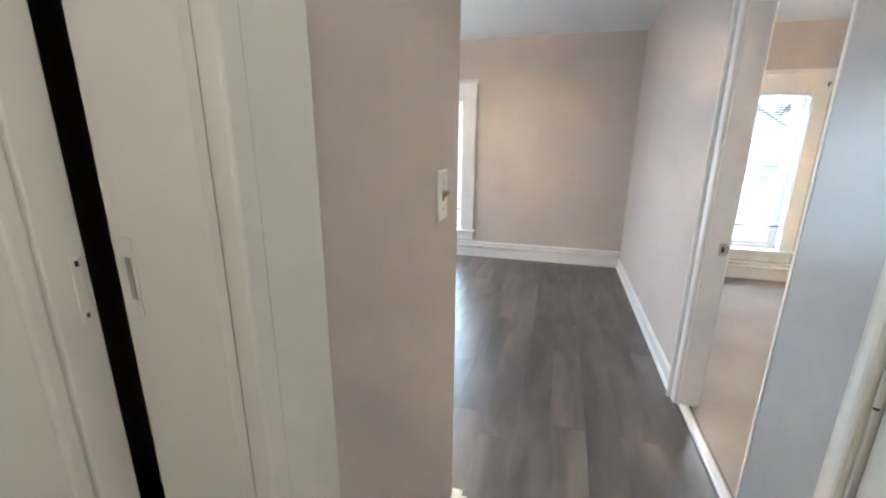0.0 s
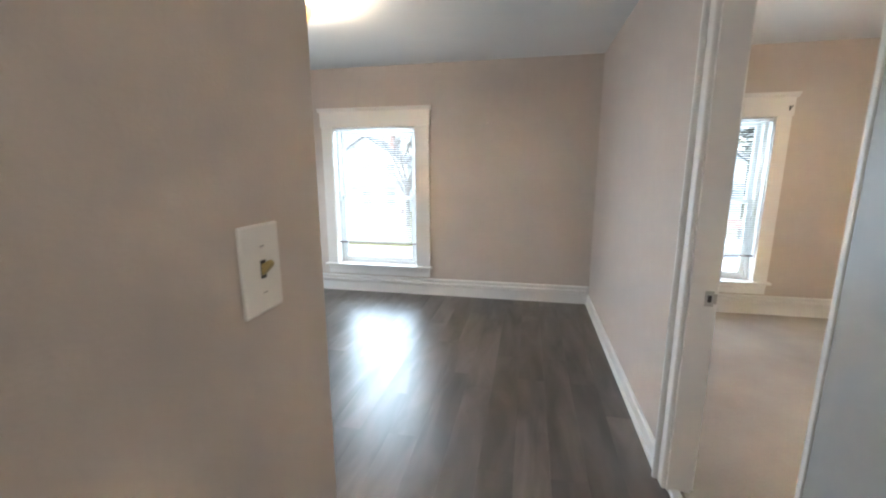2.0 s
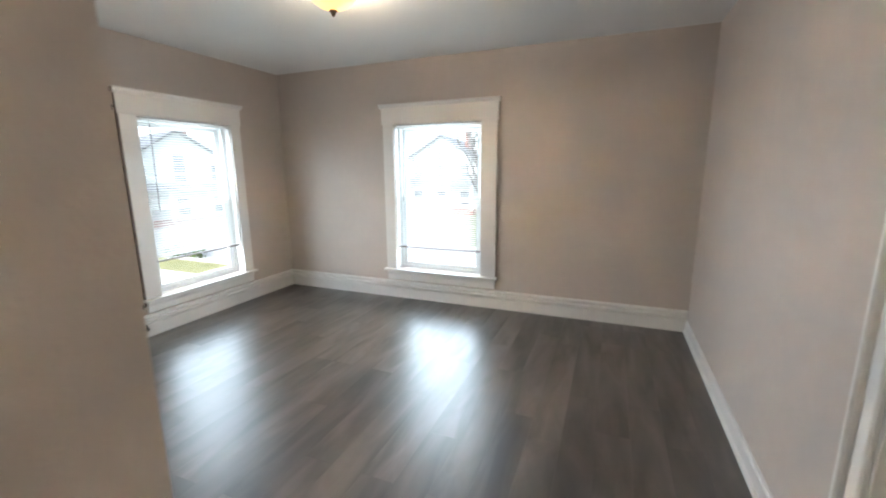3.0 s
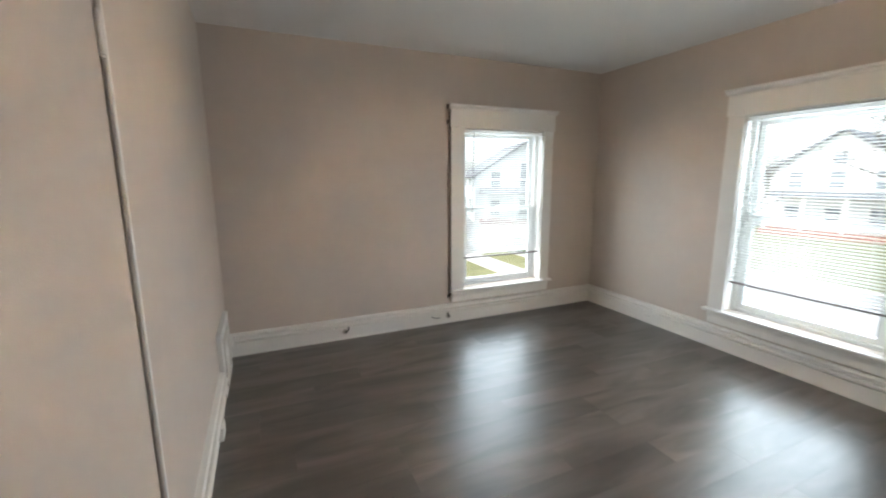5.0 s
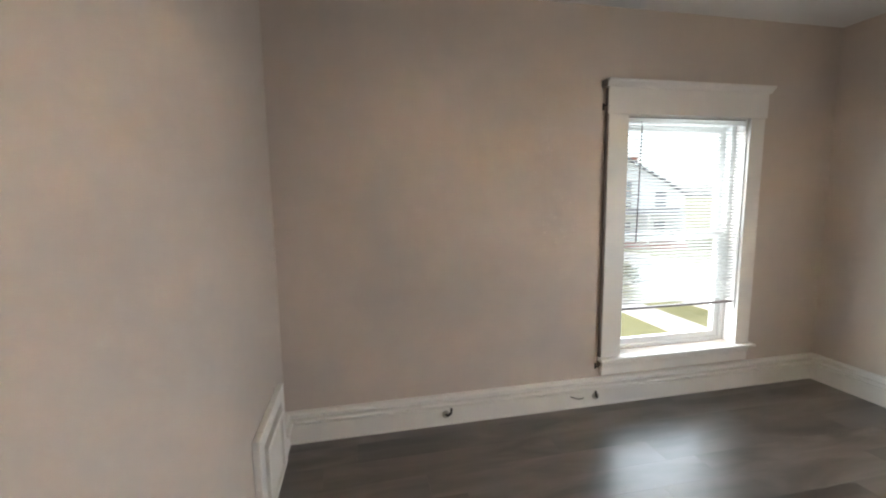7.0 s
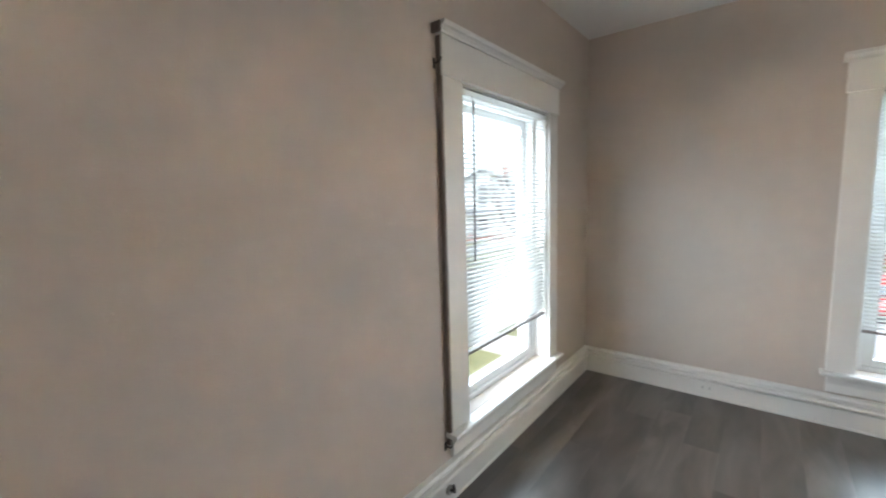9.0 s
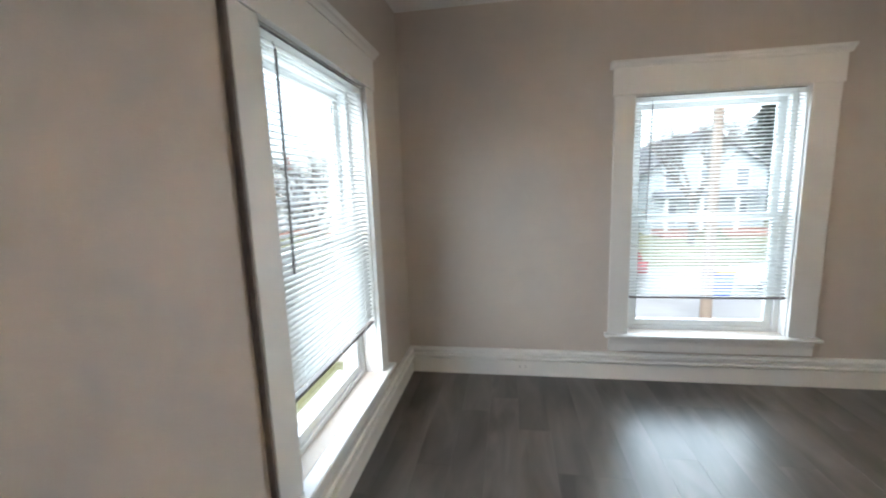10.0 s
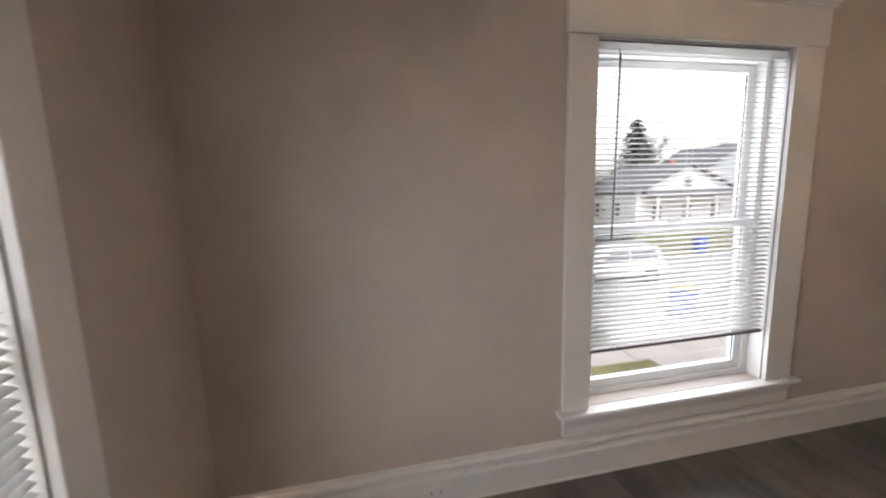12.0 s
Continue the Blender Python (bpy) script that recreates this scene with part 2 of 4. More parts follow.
def prism(pts, axis, a, b):
    """A closed outline of (u, v) pairs drawn out along an axis."""
    bm = bmesh.new()
    place = {"x": lambda u, v, s: (s, u, v), "y": lambda u, v, s: (u, s, v), "z": lambda u, v, s: (u, v, s)}[axis]
    f = [bm.verts.new(place(u, v, a)) for u, v in pts]
    g = [bm.verts.new(place(u, v, b)) for u, v in pts]
    bm.faces.new(f)
    bm.faces.new(list(reversed(g)))
    for i in range(len(pts)):
        j = (i + 1) % len(pts)
        bm.faces.new((f[i], g[i], g[j], f[j]))
    return bm


def wall(name, axis, u0, u1, c0, c1, holes=(), z0=0.0, z1=ZC, mat=None, label="greige painted plaster wall"):
    """A wall along x or y from u0 to u1, between c0 and c1 across, with openings (u0, u1, z0, z1) right through it."""
    us = sorted({u0, u1, *[h for o in holes for h in o[:2]]})
    zs = sorted({z0, z1, *[h for o in holes for h in o[2:]]})
    us, zs = [u for u in us if u0 <= u <= u1], [z for z in zs if z0 <= z <= z1]
    bm = bmesh.new()
    cache = {}

    def v(u, c, z):
        key = (round(u, 5), round(c, 5), round(z, 5))
        if key not in cache:
            cache[key] = bm.verts.new((u, c, z) if axis == "x" else (c, u, z))
        return cache[key]

    def solid(i, k):
        if not (0 <= i < len(us) - 1 and 0 <= k < len(zs) - 1):
            return False
        um, zm = (us[i] + us[i + 1]) / 2, (zs[k] + zs[k + 1]) / 2
        return not any(o[0] < um < o[1] and o[2] < zm < o[3] for o in holes)

    for i in range(len(us) - 1):
        for k in range(len(zs) - 1):
            if not solid(i, k):
                continue
            a, b, p, q = us[i], us[i + 1], zs[k], zs[k + 1]
            for c in (c0, c1):
                bm.faces.new((v(a, c, p), v(b, c, p), v(b, c, q), v(a, c, q)))
            if not solid(i - 1, k):
                bm.faces.new((v(a, c0, p), v(a, c1, p), v(a, c1, q), v(a, c0, q)))
            if not solid(i + 1, k):
                bm.faces.new((v(b, c0, p), v(b, c1, p), v(b, c1, q), v(b, c0, q)))
            if not solid(i, k - 1):
                bm.faces.new((v(a, c0, p), v(b, c0, p), v(b, c1, p), v(a, c1, p)))
            if not solid(i, k + 1):
                bm.faces.new((v(a, c0, q), v(b, c0, q), v(b, c1, q), v(a, c1, q)))
    ob = part(name, bm, mat or WALL)
    return tagged(ob, label, "wall", kind="structure")


BASE_PROFILE = ((0, 0), (0.023, 0), (0.023, 0.008), (0.020, 0.012), (0.020, 0.104), (0.018, 0.108), (0.005, 0.110), (0.005, 0.120), (0.038, 0.123), (0.045, 0.129),
                (0.044, 0.137), (0.036, 0.143), (0.012, 0.146), (0.010, 0.157), (0.030, 0.161), (0.032, 0.173), (0.024, 0.183), (0, 0.187))
LOW_PROFILE = ((0, 0), (0.030, 0), (0.030, 0.008), (0.026, 0.016), (0.016, 0.022), (0.016, 0.086), (0.010, 0.096), (0, 0.100))


def baseboard(p, q, m0=1.0, m1=1.0, profile=BASE_PROFILE, mat=None):
    """Moulded skirting from p to q on the floor, with the room to the left of that way; ends mitred by m0, m1."""
    p, q = Vector((*p, 0)), Vector((*q, 0))
    way = (q - p).normalized()
    side = Vector((-way.y, way.x, 0))
    bm = bmesh.new()
    a = [bm.verts.new(p + side * d + way * (d * m0) + Vector((0, 0, z))) for d, z in profile]
    b = [bm.verts.new(q + side * d - way * (d * m1) + Vector((0, 0, z))) for d, z in profile]
    bm.faces.new(a)
    bm.faces.new(list(reversed(b)))
    for i in range(len(profile)):
        j = (i + 1) % len(profile)
        bm.faces.new((a[i], b[i], b[j], a[j]))
    ob = part("baseboard", bm, mat or TRIM)
    return tagged(ob, "tall white moulded wooden baseboard", "baseboard", kind="structure")


# ---- structure ----
WA = (1.447, 2.390, 0.325, 1.833)      # window openings: along the wall, and heights
WB = (2.098, 2.988, 0.325, 1.832)
WC = (4.745, 5.700, 0.325, 1.835)
TO = 0.20                              # outer wall thickness
wall("wall_north", "x", XW - TO, 7.4, YN, YN + TO, [WA, WC])
wall("wall_west", "y", -2.4, YN, XW - TO, XW, [WB])
DOOR_C = (0.362, 1.130)                # doorway to the carpeted room
DOOR_H = (-0.845, -0.065)              # shut door in the hall
DOOR_L = (-1.575, -0.820)              # door ajar in the hall
DOOR_F = (2.165, 2.875)                # flush door in the bedroom
DZ = 2.04
wall("wall_east", "y", -2.4, YN, XE, XE + 0.085, [(*DOOR_C, 0, DZ), (*DOOR_H, 0, DZ)])
wall("wall_south", "x", XW, XH, YS - 0.12, YS, [(*DOOR_F, 0, DZ)])
wall("wall_hall", "y", -2.3, YS - 0.12, XH - 0.105, XH, [(*DOOR_L, 0, DZ)])
wall("wall_hall_end", "x", XW, 7.4, -2.5, -2.4)
# Near-black colour puts the closet's darkness into this wall.
wall("wall_closet", "y", -2.4, YS - 0.12, 1.2, 1.3, mat=DARK, label="closet side wall coloured near-black for the unlit closet")
# Room shrunk for brightness: this wall moved in, the next one added out of view.
wall("wall_carpet_room", "y", -2.4, YN, 6.75, 7.4)
wall("wall_carpet_bounce", "x", XE + 0.085, 6.75, 0.02, 0.14)
tagged(part("ceiling", boxes((XW - TO, 7.4, -2.5, YN + TO, ZC, ZC + 0.18)), CEILING), "flat white painted ceiling with slight texture", "ceiling", kind="structure")
sub = tagged(part("floor", boxes((XW, XE, -2.4, YN, -0.2, -0.005)), SUB), "grey-brown wood-look vinyl plank floor", "floor", kind="structure")
tagged(part("carpet_floor", boxes((XE + 0.045, 6.75, -2.4, YN, -0.2, 0.004)), CARPET), "beige cut-pile wall-to-wall carpet", "carpet", kind="structure")
strip = prism(((XE + 0.003, -0.004), (XE + 0.003, 0.006), (XE + 0.010, 0.012), (XE + 0.036, 0.012), (XE + 0.050, 0.004), (XE + 0.050, -0.004)), "y", *DOOR_C)
tagged(part("carpet_edge", boxes((XE + 0.0505, XE + 0.062, DOOR_C[0] + 0.014, DOOR_C[1] - 0.014, -0.004, 0.0065)), BROWN), "thin brown strip along the threshold's carpet side", "carpet edge", kind="structure")
tagged(part("threshold_trim", strip, TRIM), "white worn threshold strip between vinyl and carpet", "threshold", kind="structure")

baseboard((XW, YN), (XW, YS))
baseboard((XE, YN), (XW, YN))
baseboard((XE, DOOR_C[1] + 0.085), (XE, YN), 0, 1, LOW_PROFILE)
baseboard((XW, YS), (0.125, YS), 1, 0)
baseboard((0.655, YS), (DOOR_F[0] - 0.03, YS), 0, 0)
baseboard((DOOR_F[1] + 0.03, YS), (XH, YS), 0, -1)
baseboard((XH, YS), (XH, DOOR_L[1] + 0.132), -1, 0)
baseboard((6.75, YN), (XE + 0.085, YN))
baseboard((XE + 0.085, YN), (XE + 0.085, DOOR_C[1] + 0.10), 1, 0)


def door_trim(name, x, s, y0, y1, top, w, t, mat, proud=0.012):
    """Casing round a doorway in a wall across x; s: the side on which it stands. A flat board with a rounded inner bead."""
    root = thing(name, Matrix.Identity(4), "white painted wooden door casing", "door casing", kind="structure")
    xs = sorted((x + s * 0.0, x + s * t))
    xb = sorted((x + s * 0.0, x + s * (t + proud)))
    for lo, hi, bl, bh in ((y0 - w, y0, y0 - 0.028, y0), (y1, y1 + w, y1, y1 + 0.028)):
        c = part("casing_board", boxes((*xs, *((lo, bl) if lo < bl else (bh, hi)), 0.0, top), bevel=0.003), mat, root)
        part("bead", boxes((*xb, bl, bh, 0.0, top), bevel=0.7 * proud), mat, c)
    part("head_casing", boxes((*xs, y0 - w, y1 + w, top + 0.001, top + w), bevel=0.003), mat, root)
    return root


def jamb_lining(name, x0, x1, y0, y1, top, mat, t=0.012):
    root = thing(name, Matrix.Identity(4), "white painted door jamb lining", "door jamb", kind="structure")
    part("jamb", boxes((x0, x1, y0, y0 + t, 0, top - t)), mat, root)
    part("jamb", boxes((x0, x1, y1 - t, y1, 0, top - t)), mat, root)
    part("head_jamb", boxes((x0, x1, y0, y1, top - t, top)), mat, root)
    return root


def moulded_trim(name, x, s, y0, y1, top, mat):
    """Casing with a rounded backband along its outer edge."""
    root = thing(name, Matrix.Identity(4), "white painted moulded door casing with a rounded backband", "door casing", kind="structure")
    prof = ((0.0, 0.0), (0.016, 0.0), (0.021, 0.006), (0.022, 0.012), (0.024, 0.050), (0.020, 0.053), (0.020, 0.056), (0.036, 0.057), (0.042, 0.063), (0.042, 0.074), (0.037, 0.081), (0.0, 0.082))
    part("side_casing", prism([(x + s * d, y1 + u) for d, u in prof], "z", 0.0, top + 0.082), mat, root)
    xs = sorted((x + s * 0.0005, x + s * 0.005))
    part("wide_board", boxes((*xs, 0.0145, y0 - 0.009, 0.0, top + 0.082), bevel=0.002), GREYGLOSS, root, "wide flat pale grey glossy board between two doorways")
    xs = sorted((x + s * 0.0005, x + s * 0.008))
    part("edge_strip", boxes((*xs, y0 - 0.0085, y0, 0.0, top + 0.082), bevel=0.003), mat, root, "thin white edge strip")
    bm = bmesh.new()
    a = [bm.verts.new((x + s * d, y0 + 0.0005, top + u)) for d, u in prof]
    b = [bm.verts.new((x + s * d, y1 - 0.0005, top + u)) for d, u in prof]
    bm.faces.new(a)
    bm.faces.new(b[::-1])
    for i in range(len(prof)):
        j = (i + 1) % len(prof)
        bm.faces.new((a[i], b[i], b[j], a[j]))
    part("head_casing", bm, mat, root)
    return root


def round_trim(name, x, s, y0, y1, top, w, mat):
    """Thick casing boards with a full rounded face round a doorway in a wall across x."""
    root = thing(name, Matrix.Identity(4), "white gloss-painted rounded door casing", "door casing", kind="structure")
    prof = ((0.0, 0.0), (0.014, 0.0), (0.018, 0.003), (0.021, 0.010), (0.022, w * 0.3), (0.021, w * 0.6), (0.018, w * 0.8), (0.012, w * 0.94), (0.005, w), (0.0, w))
    part("side_casing", prism([(x + s * d, y0 - u) for d, u in prof], "z", 0.0, top + w), mat, root)
    part("side_casing", prism([(x + s * d, y1 + u) for d, u in prof], "z", 0.0, top + w), mat, root)
    xs = sorted((x, x + s * 0.020))
    part("head_casing", boxes((*xs, y0 + 0.001, y1 - 0.001, top + 0.001, top + w), bevel=0.006), mat, root)
    return root


moulded_trim("casing_1", XE, -1, *DOOR_C, DZ, TRIM)
door_trim("casing_2", XE + 0.085, 1, *DOOR_C, DZ, 0.10, 0.010, TRIM)
jamb_lining("jamb_1", XE - 0.004, XE + 0.088, DOOR_C[0] + 0.001, DOOR_C[1] - 0.001, DZ - 0.001, TRIM)
round_trim("casing_3", XE, -1, *DOOR_H, DZ, 0.078, OLDTRIM)
jamb_lining("jamb_2", XE - 0.004, XE + 0.088, DOOR_H[0] + 0.001, DOOR_H[1] - 0.001, DZ - 0.001, OLDTRIM)
door_trim("casing_4", XH, 1, *DOOR_L, DZ, 0.130, 0.020, OLDTRIM, 0.005)
jamb_lining("jamb_3", XH - 0.106, XH + 0.003, DOOR_L[0] + 0.001, DOOR_L[1] - 0.001, DZ - 0.001, OLDTRIM)

# strike plate in the far jamb of the carpeted room's doorway
sp = thing("strike_plate", pose(XE + 0.068, DOOR_C[1] - 0.0135, 0.885), "steel strike plate screwed to the white door jamb", "strike plate")
part("plate", boxes((-0.016, 0.016, -0.002, 0.0, -0.032, 0.032), bevel=0.0008), STEEL, sp)
part("latch_hole", boxes((-0.007, 0.007, -0.0032, -0.002, -0.014, 0.014)), DARK, sp, "dark latch opening")
part("lip", tube(bmesh.new(), (0.021, 0.0, -0.02), (0.021, 0.0, 0.02), 0.006), STEEL, sp)


def hinge(parent, x, y, z, mat=None):
    h = part("hinge", tube(bmesh.new(), (x, y, z - 0.045), (x, y, z + 0.045), 0.0075, seg=12), mat or OLDTRIM, parent, "paint-covered butt hinge")
    part("hinge_pin", tube(tube(bmesh.new(), (x, y, z - 0.053), (x, y, z - 0.046), 0.006), (x, y, z + 0.046), (x, y, z + 0.053), 0.006), mat or DARK, h)
    return h


def panel_door(name, m, w, h, t, label, mat, stile=0.11, rows=((0.24, 0.95), (1.08, 1.85))):
    """A door leaf with recessed panels; local x along its width, y through it."""
    root = thing(name, m, label, "door", kind="structure")
    cuts = [0.0] + [z for r in rows for z in r] + [h]
    part("stile", boxes((0, stile, 0, t, 0.008, h), bevel=0.002), mat, root)
    part("stile", boxes((w - stile, w, 0, t, 0.008, h), bevel=0.002), mat, root)
    for a, b in zip(cuts[::2], cuts[1::2]):
        part("rail", boxes((stile + 0.0005, w - stile - 0.0005, 0.001, t - 0.001, max(a, 0.008), b)), mat, root)
    for a, b in rows:
        p = part("panel", boxes((stile - 0.002, w - stile + 0.002, 0.012, t - 0.012, a - 0.002, b + 0.002)), mat, root)
        f = 0.016
        part("panel_moulding", boxes((stile, stile + f, 0.004, t - 0.004, a, b), (w - stile - f, w - stile, 0.004, t - 0.004, a, b),
                                     (stile + f, w - stile - f, 0.004, t - 0.004, a, a + f), (stile + f, w - stile - f, 0.004, t - 0.004, b - f, b), bevel=0.004), mat, p)
    return root


# shut white door in the hall's east wall
d1 = panel_door("door_1", pose(XE + 0.004, DOOR_H[0] + 0.016, 0, 0, 0, 90) @ Matrix.Translation((0, -0.04, 0)), 0.744, 2.012, 0.038, "shut white painted panel door with painted-over hinges", OLDTRIM)
for hz in (0.25, 0.873, 1.78):
    hinge(d1, 0.752, 0.046, hz)
# door ajar into the dark closet
d2 = panel_door("door_2", pose(XH - 0.080, DOOR_L[0] + 0.016, 0, 0, 0, 94.2), 0.722, 2.012, 0.038, "old white gloss-painted door standing slightly ajar on a dark closet", OLDTRIM, stile=0.036, rows=((0.15, 0.60), (0.75, 1.90)))
part("keyhole_plate", boxes((0.706, 0.716, -0.0015, 0.0, 1.228, 1.292), bevel=0.0006), OLDTRIM, d2)
part("latch", boxes((0.7095, 0.7125, -0.0022, -0.0015, 1.233, 1.237), (0.7095, 0.7125, -0.0022, -0.0015, 1.282, 1.287)), DARK, d2, "rusty screw heads")
sp2 = thing("strike_plate", pose(XH - 0.088, DOOR_L[1] - 0.0135, 1.27), "paint-covered strike plate on the closet jamb", "strike plate")
part("plate", boxes((-0.006, 0.006, -0.0015, 0.0, -0.038, 0.038)), OLDTRIM, sp2)
part("latch_hole", boxes((-0.003, 0.003, -0.0025, -0.0015, -0.02, 0.02)), STEEL, sp2)

# flush door painted like the wall, with a thin white stop bead
d3 = thing("door_3", pose(DOOR_F[0], YS, 0), "flush closet door painted the colour of the wall", "door", kind="structure")
dw = DOOR_F[1] - DOOR_F[0]
part("door_leaf", boxes((0.0045, dw - 0.004, -0.034, 0.0, 0.012, DZ - 0.012), bevel=0.0015), WALL, d3)
part("stop_bead", boxes((-0.020, 0.0, 0.0005, 0.014, 0.0, DZ + 0.02), bevel=0.005), TRIM, d3, "thin white edge bead")
part("stop_bead", boxes((dw, dw + 0.02, 0.0005, 0.014, 0.0, DZ + 0.02), bevel=0.005), TRIM, d3)
part("head_bead", boxes((0.0, dw, 0.0005, 0.014, DZ, DZ + 0.02), bevel=0.005), TRIM, d3)
for hz in (0.32, 1.72):
    hinge(d3, 0.004, 0.006, hz, TRIM)


# ---- windows and blinds ----
def window(name, m, w, z0, z1, label, hw=0.120, edge=False, hr=None):
    """A double-hung window seen from the room: x to the right, y outwards, origin on the wall's inner face below the middle."""
    root = thing(name, m, label, "window", kind="structure")
    a, b = -w / 2, w / 2
    hr = hw if hr is None else hr
    part("side_casing", boxes((a - hw, a, -0.024, -0.0005, z0 - 0.002, z1), bevel=0.003), TRIM, root)
    part("side_casing", boxes((b, b + hr, -0.024, -0.0005, z0 - 0.002, z1), bevel=0.003), TRIM, root)
    head = part("head_casing", boxes((a - hw - 0.010, b + hr + 0.010, -0.030, -0.0005, z1 + 0.0005, z1 + 0.156), bevel=0.003), TRIM, root)
    prof = ((-0.0005, 0.156), (-0.034, 0.156), (-0.038, 0.166), (-0.046, 0.174), (-0.056, 0.180), (-0.060, 0.190), (-0.060, 0.196), (-0.0005, 0.196))
    part("crown_cap", prism([(v, z1 + 0.0005 + z) for v, z in prof], "x", a - hw - 0.028, b + hr + 0.028), TRIM, head)
    stool = prism(((-0.060, -0.022), (-0.064, -0.016), (-0.064, -0.008), (-0.060, -0.002), (0.13, -0.002), (0.13, -0.022)), "x", a - hw - 0.022, b + hr + 0.022)
    bmesh.ops.translate(stool, vec=(0, 0, z0), verts=stool.verts)
    part("window_sill", stool, TRIM, root)
    ap = prism(((-0.0005, -0.023), (-0.030, -0.023), (-0.032, -0.045), (-0.026, -0.060), (-0.022, -0.075), (-0.022, -0.118), (-0.018, -0.124), (-0.0005, -0.124)), "x", a - hw + 0.006, b + hr - 0.006)
    bmesh.ops.translate(ap, vec=(0, 0, z0), verts=ap.verts)
    part("apron", ap, TRIM, root)
    t = 0.006
    part("reveal", boxes((a, a + t, 0.0, TO, z0, z1), (b - t, b, 0.0, TO, z0, z1), (a + t, b - t, 0.0, TO, z1 - t, z1)), TRIM, root)
    part("outer_sill", boxes((a, b, 0.13, TO + 0.04, z0 - 0.03, z0 - 0.002)), VINYL, root)
    f = 0.032
    ia, ib, iz0, iz1 = a + t, b - t, z0 - 0.002, z1 - t
    part("window_frame", boxes((ia, ia + f, 0.075, 0.165, iz0, iz1), (ib - f, ib, 0.075, 0.165, iz0, iz1), (ia + f, ib - f, 0.075, 0.165, iz1 - f, iz1), (ia + f, ib - f, 0.075, 0.165, iz0, iz0 + 0.028), bevel=0.003), VINYL, root)
    mid = 1.075
    for nm, y0, y1, lo, hi in (("lower_sash", 0.086, 0.116, iz0 + 0.029, mid + 0.022), ("upper_sash", 0.122, 0.152, mid - 0.022, iz1 - f - 0.001)):
        s = 0.040
        xa, xb = ia + f + 0.001, ib - f - 0.001
        sash = part(nm, boxes((xa, xa + s, y0, y1, lo, hi), (xb - s, xb, y0, y1, lo, hi), (xa + s, xb - s, y0, y1, lo, lo + s), (xa + s, xb - s, y0, y1, hi - s + 0.004, hi), bevel=0.003), VINYL, root)
        pane = part("pane", boxes((xa + s - 0.004, xb - s + 0.004, (y0 + y1) / 2 - 0.002, (y0 + y1) / 2 + 0.002, lo + s - 0.004, hi - s + 0.008)), GLASS, sash, "clear glass")
        pane.visible_shadow = False
        part("gasket", boxes((xa + s - 0.001, xa + s + 0.004, y0 + 0.008, y0 + 0.012, lo + s, hi - s), (xb - s - 0.004, xb - s + 0.001, y0 + 0.008, y0 + 0.012, lo + s, hi - s)), DARK, sash, "thin dark glazing gasket")
    part("sash_lock", boxes((-0.03, 0.03, 0.088, 0.112, mid + 0.0225, mid + 0.036), bevel=0.004), VINYL, root)
    if edge:
        part("casing_edge", boxes((a - hw - 0.014, a - hw - 0.0005, -0.022, -0.0005, z0 - 0.06, z1 + 0.15), bevel=0.003), BROWN, root, "dark brown casing edge")
        part("crown_return", boxes((a - hw - 0.042, a - hw - 0.0285, -0.048, -0.0005, z1 + 0.150, z1 + 0.192), bevel=0.006), BROWN, root, "dark brown piece at the end of the crown")
    return root


SLAT_W, PITCH = 0.0255, 0.0212


def slat_mesh(w):
    bm = bmesh.new()
    rows = []
    for i in range(5):
        u = -1 + i / 2
        y, z = u * SLAT_W / 2, 0.0022 * (1 - u * u)
        rows.append([[bm.verts.new((x, y, z + d)) for x in (-w / 2, w / 2)] for d in (0.0, 0.0007)])
    for p, q in zip(rows, rows[1:]):
        for k in (0, 1):
            bm.faces.new((p[k][0], p[k][1], q[k][1], q[k][0]))
        for e in (0, 1):
            bm.faces.new((p[0][e], q[0][e], q[1][e], p[1][e]))
    for r in (rows[0], rows[-1]):
        bm.faces.new((r[0][0], r[0][1], r[1][1], r[1][0]))
    return mesh_of("slat", bm, SLAT, smooth=True)


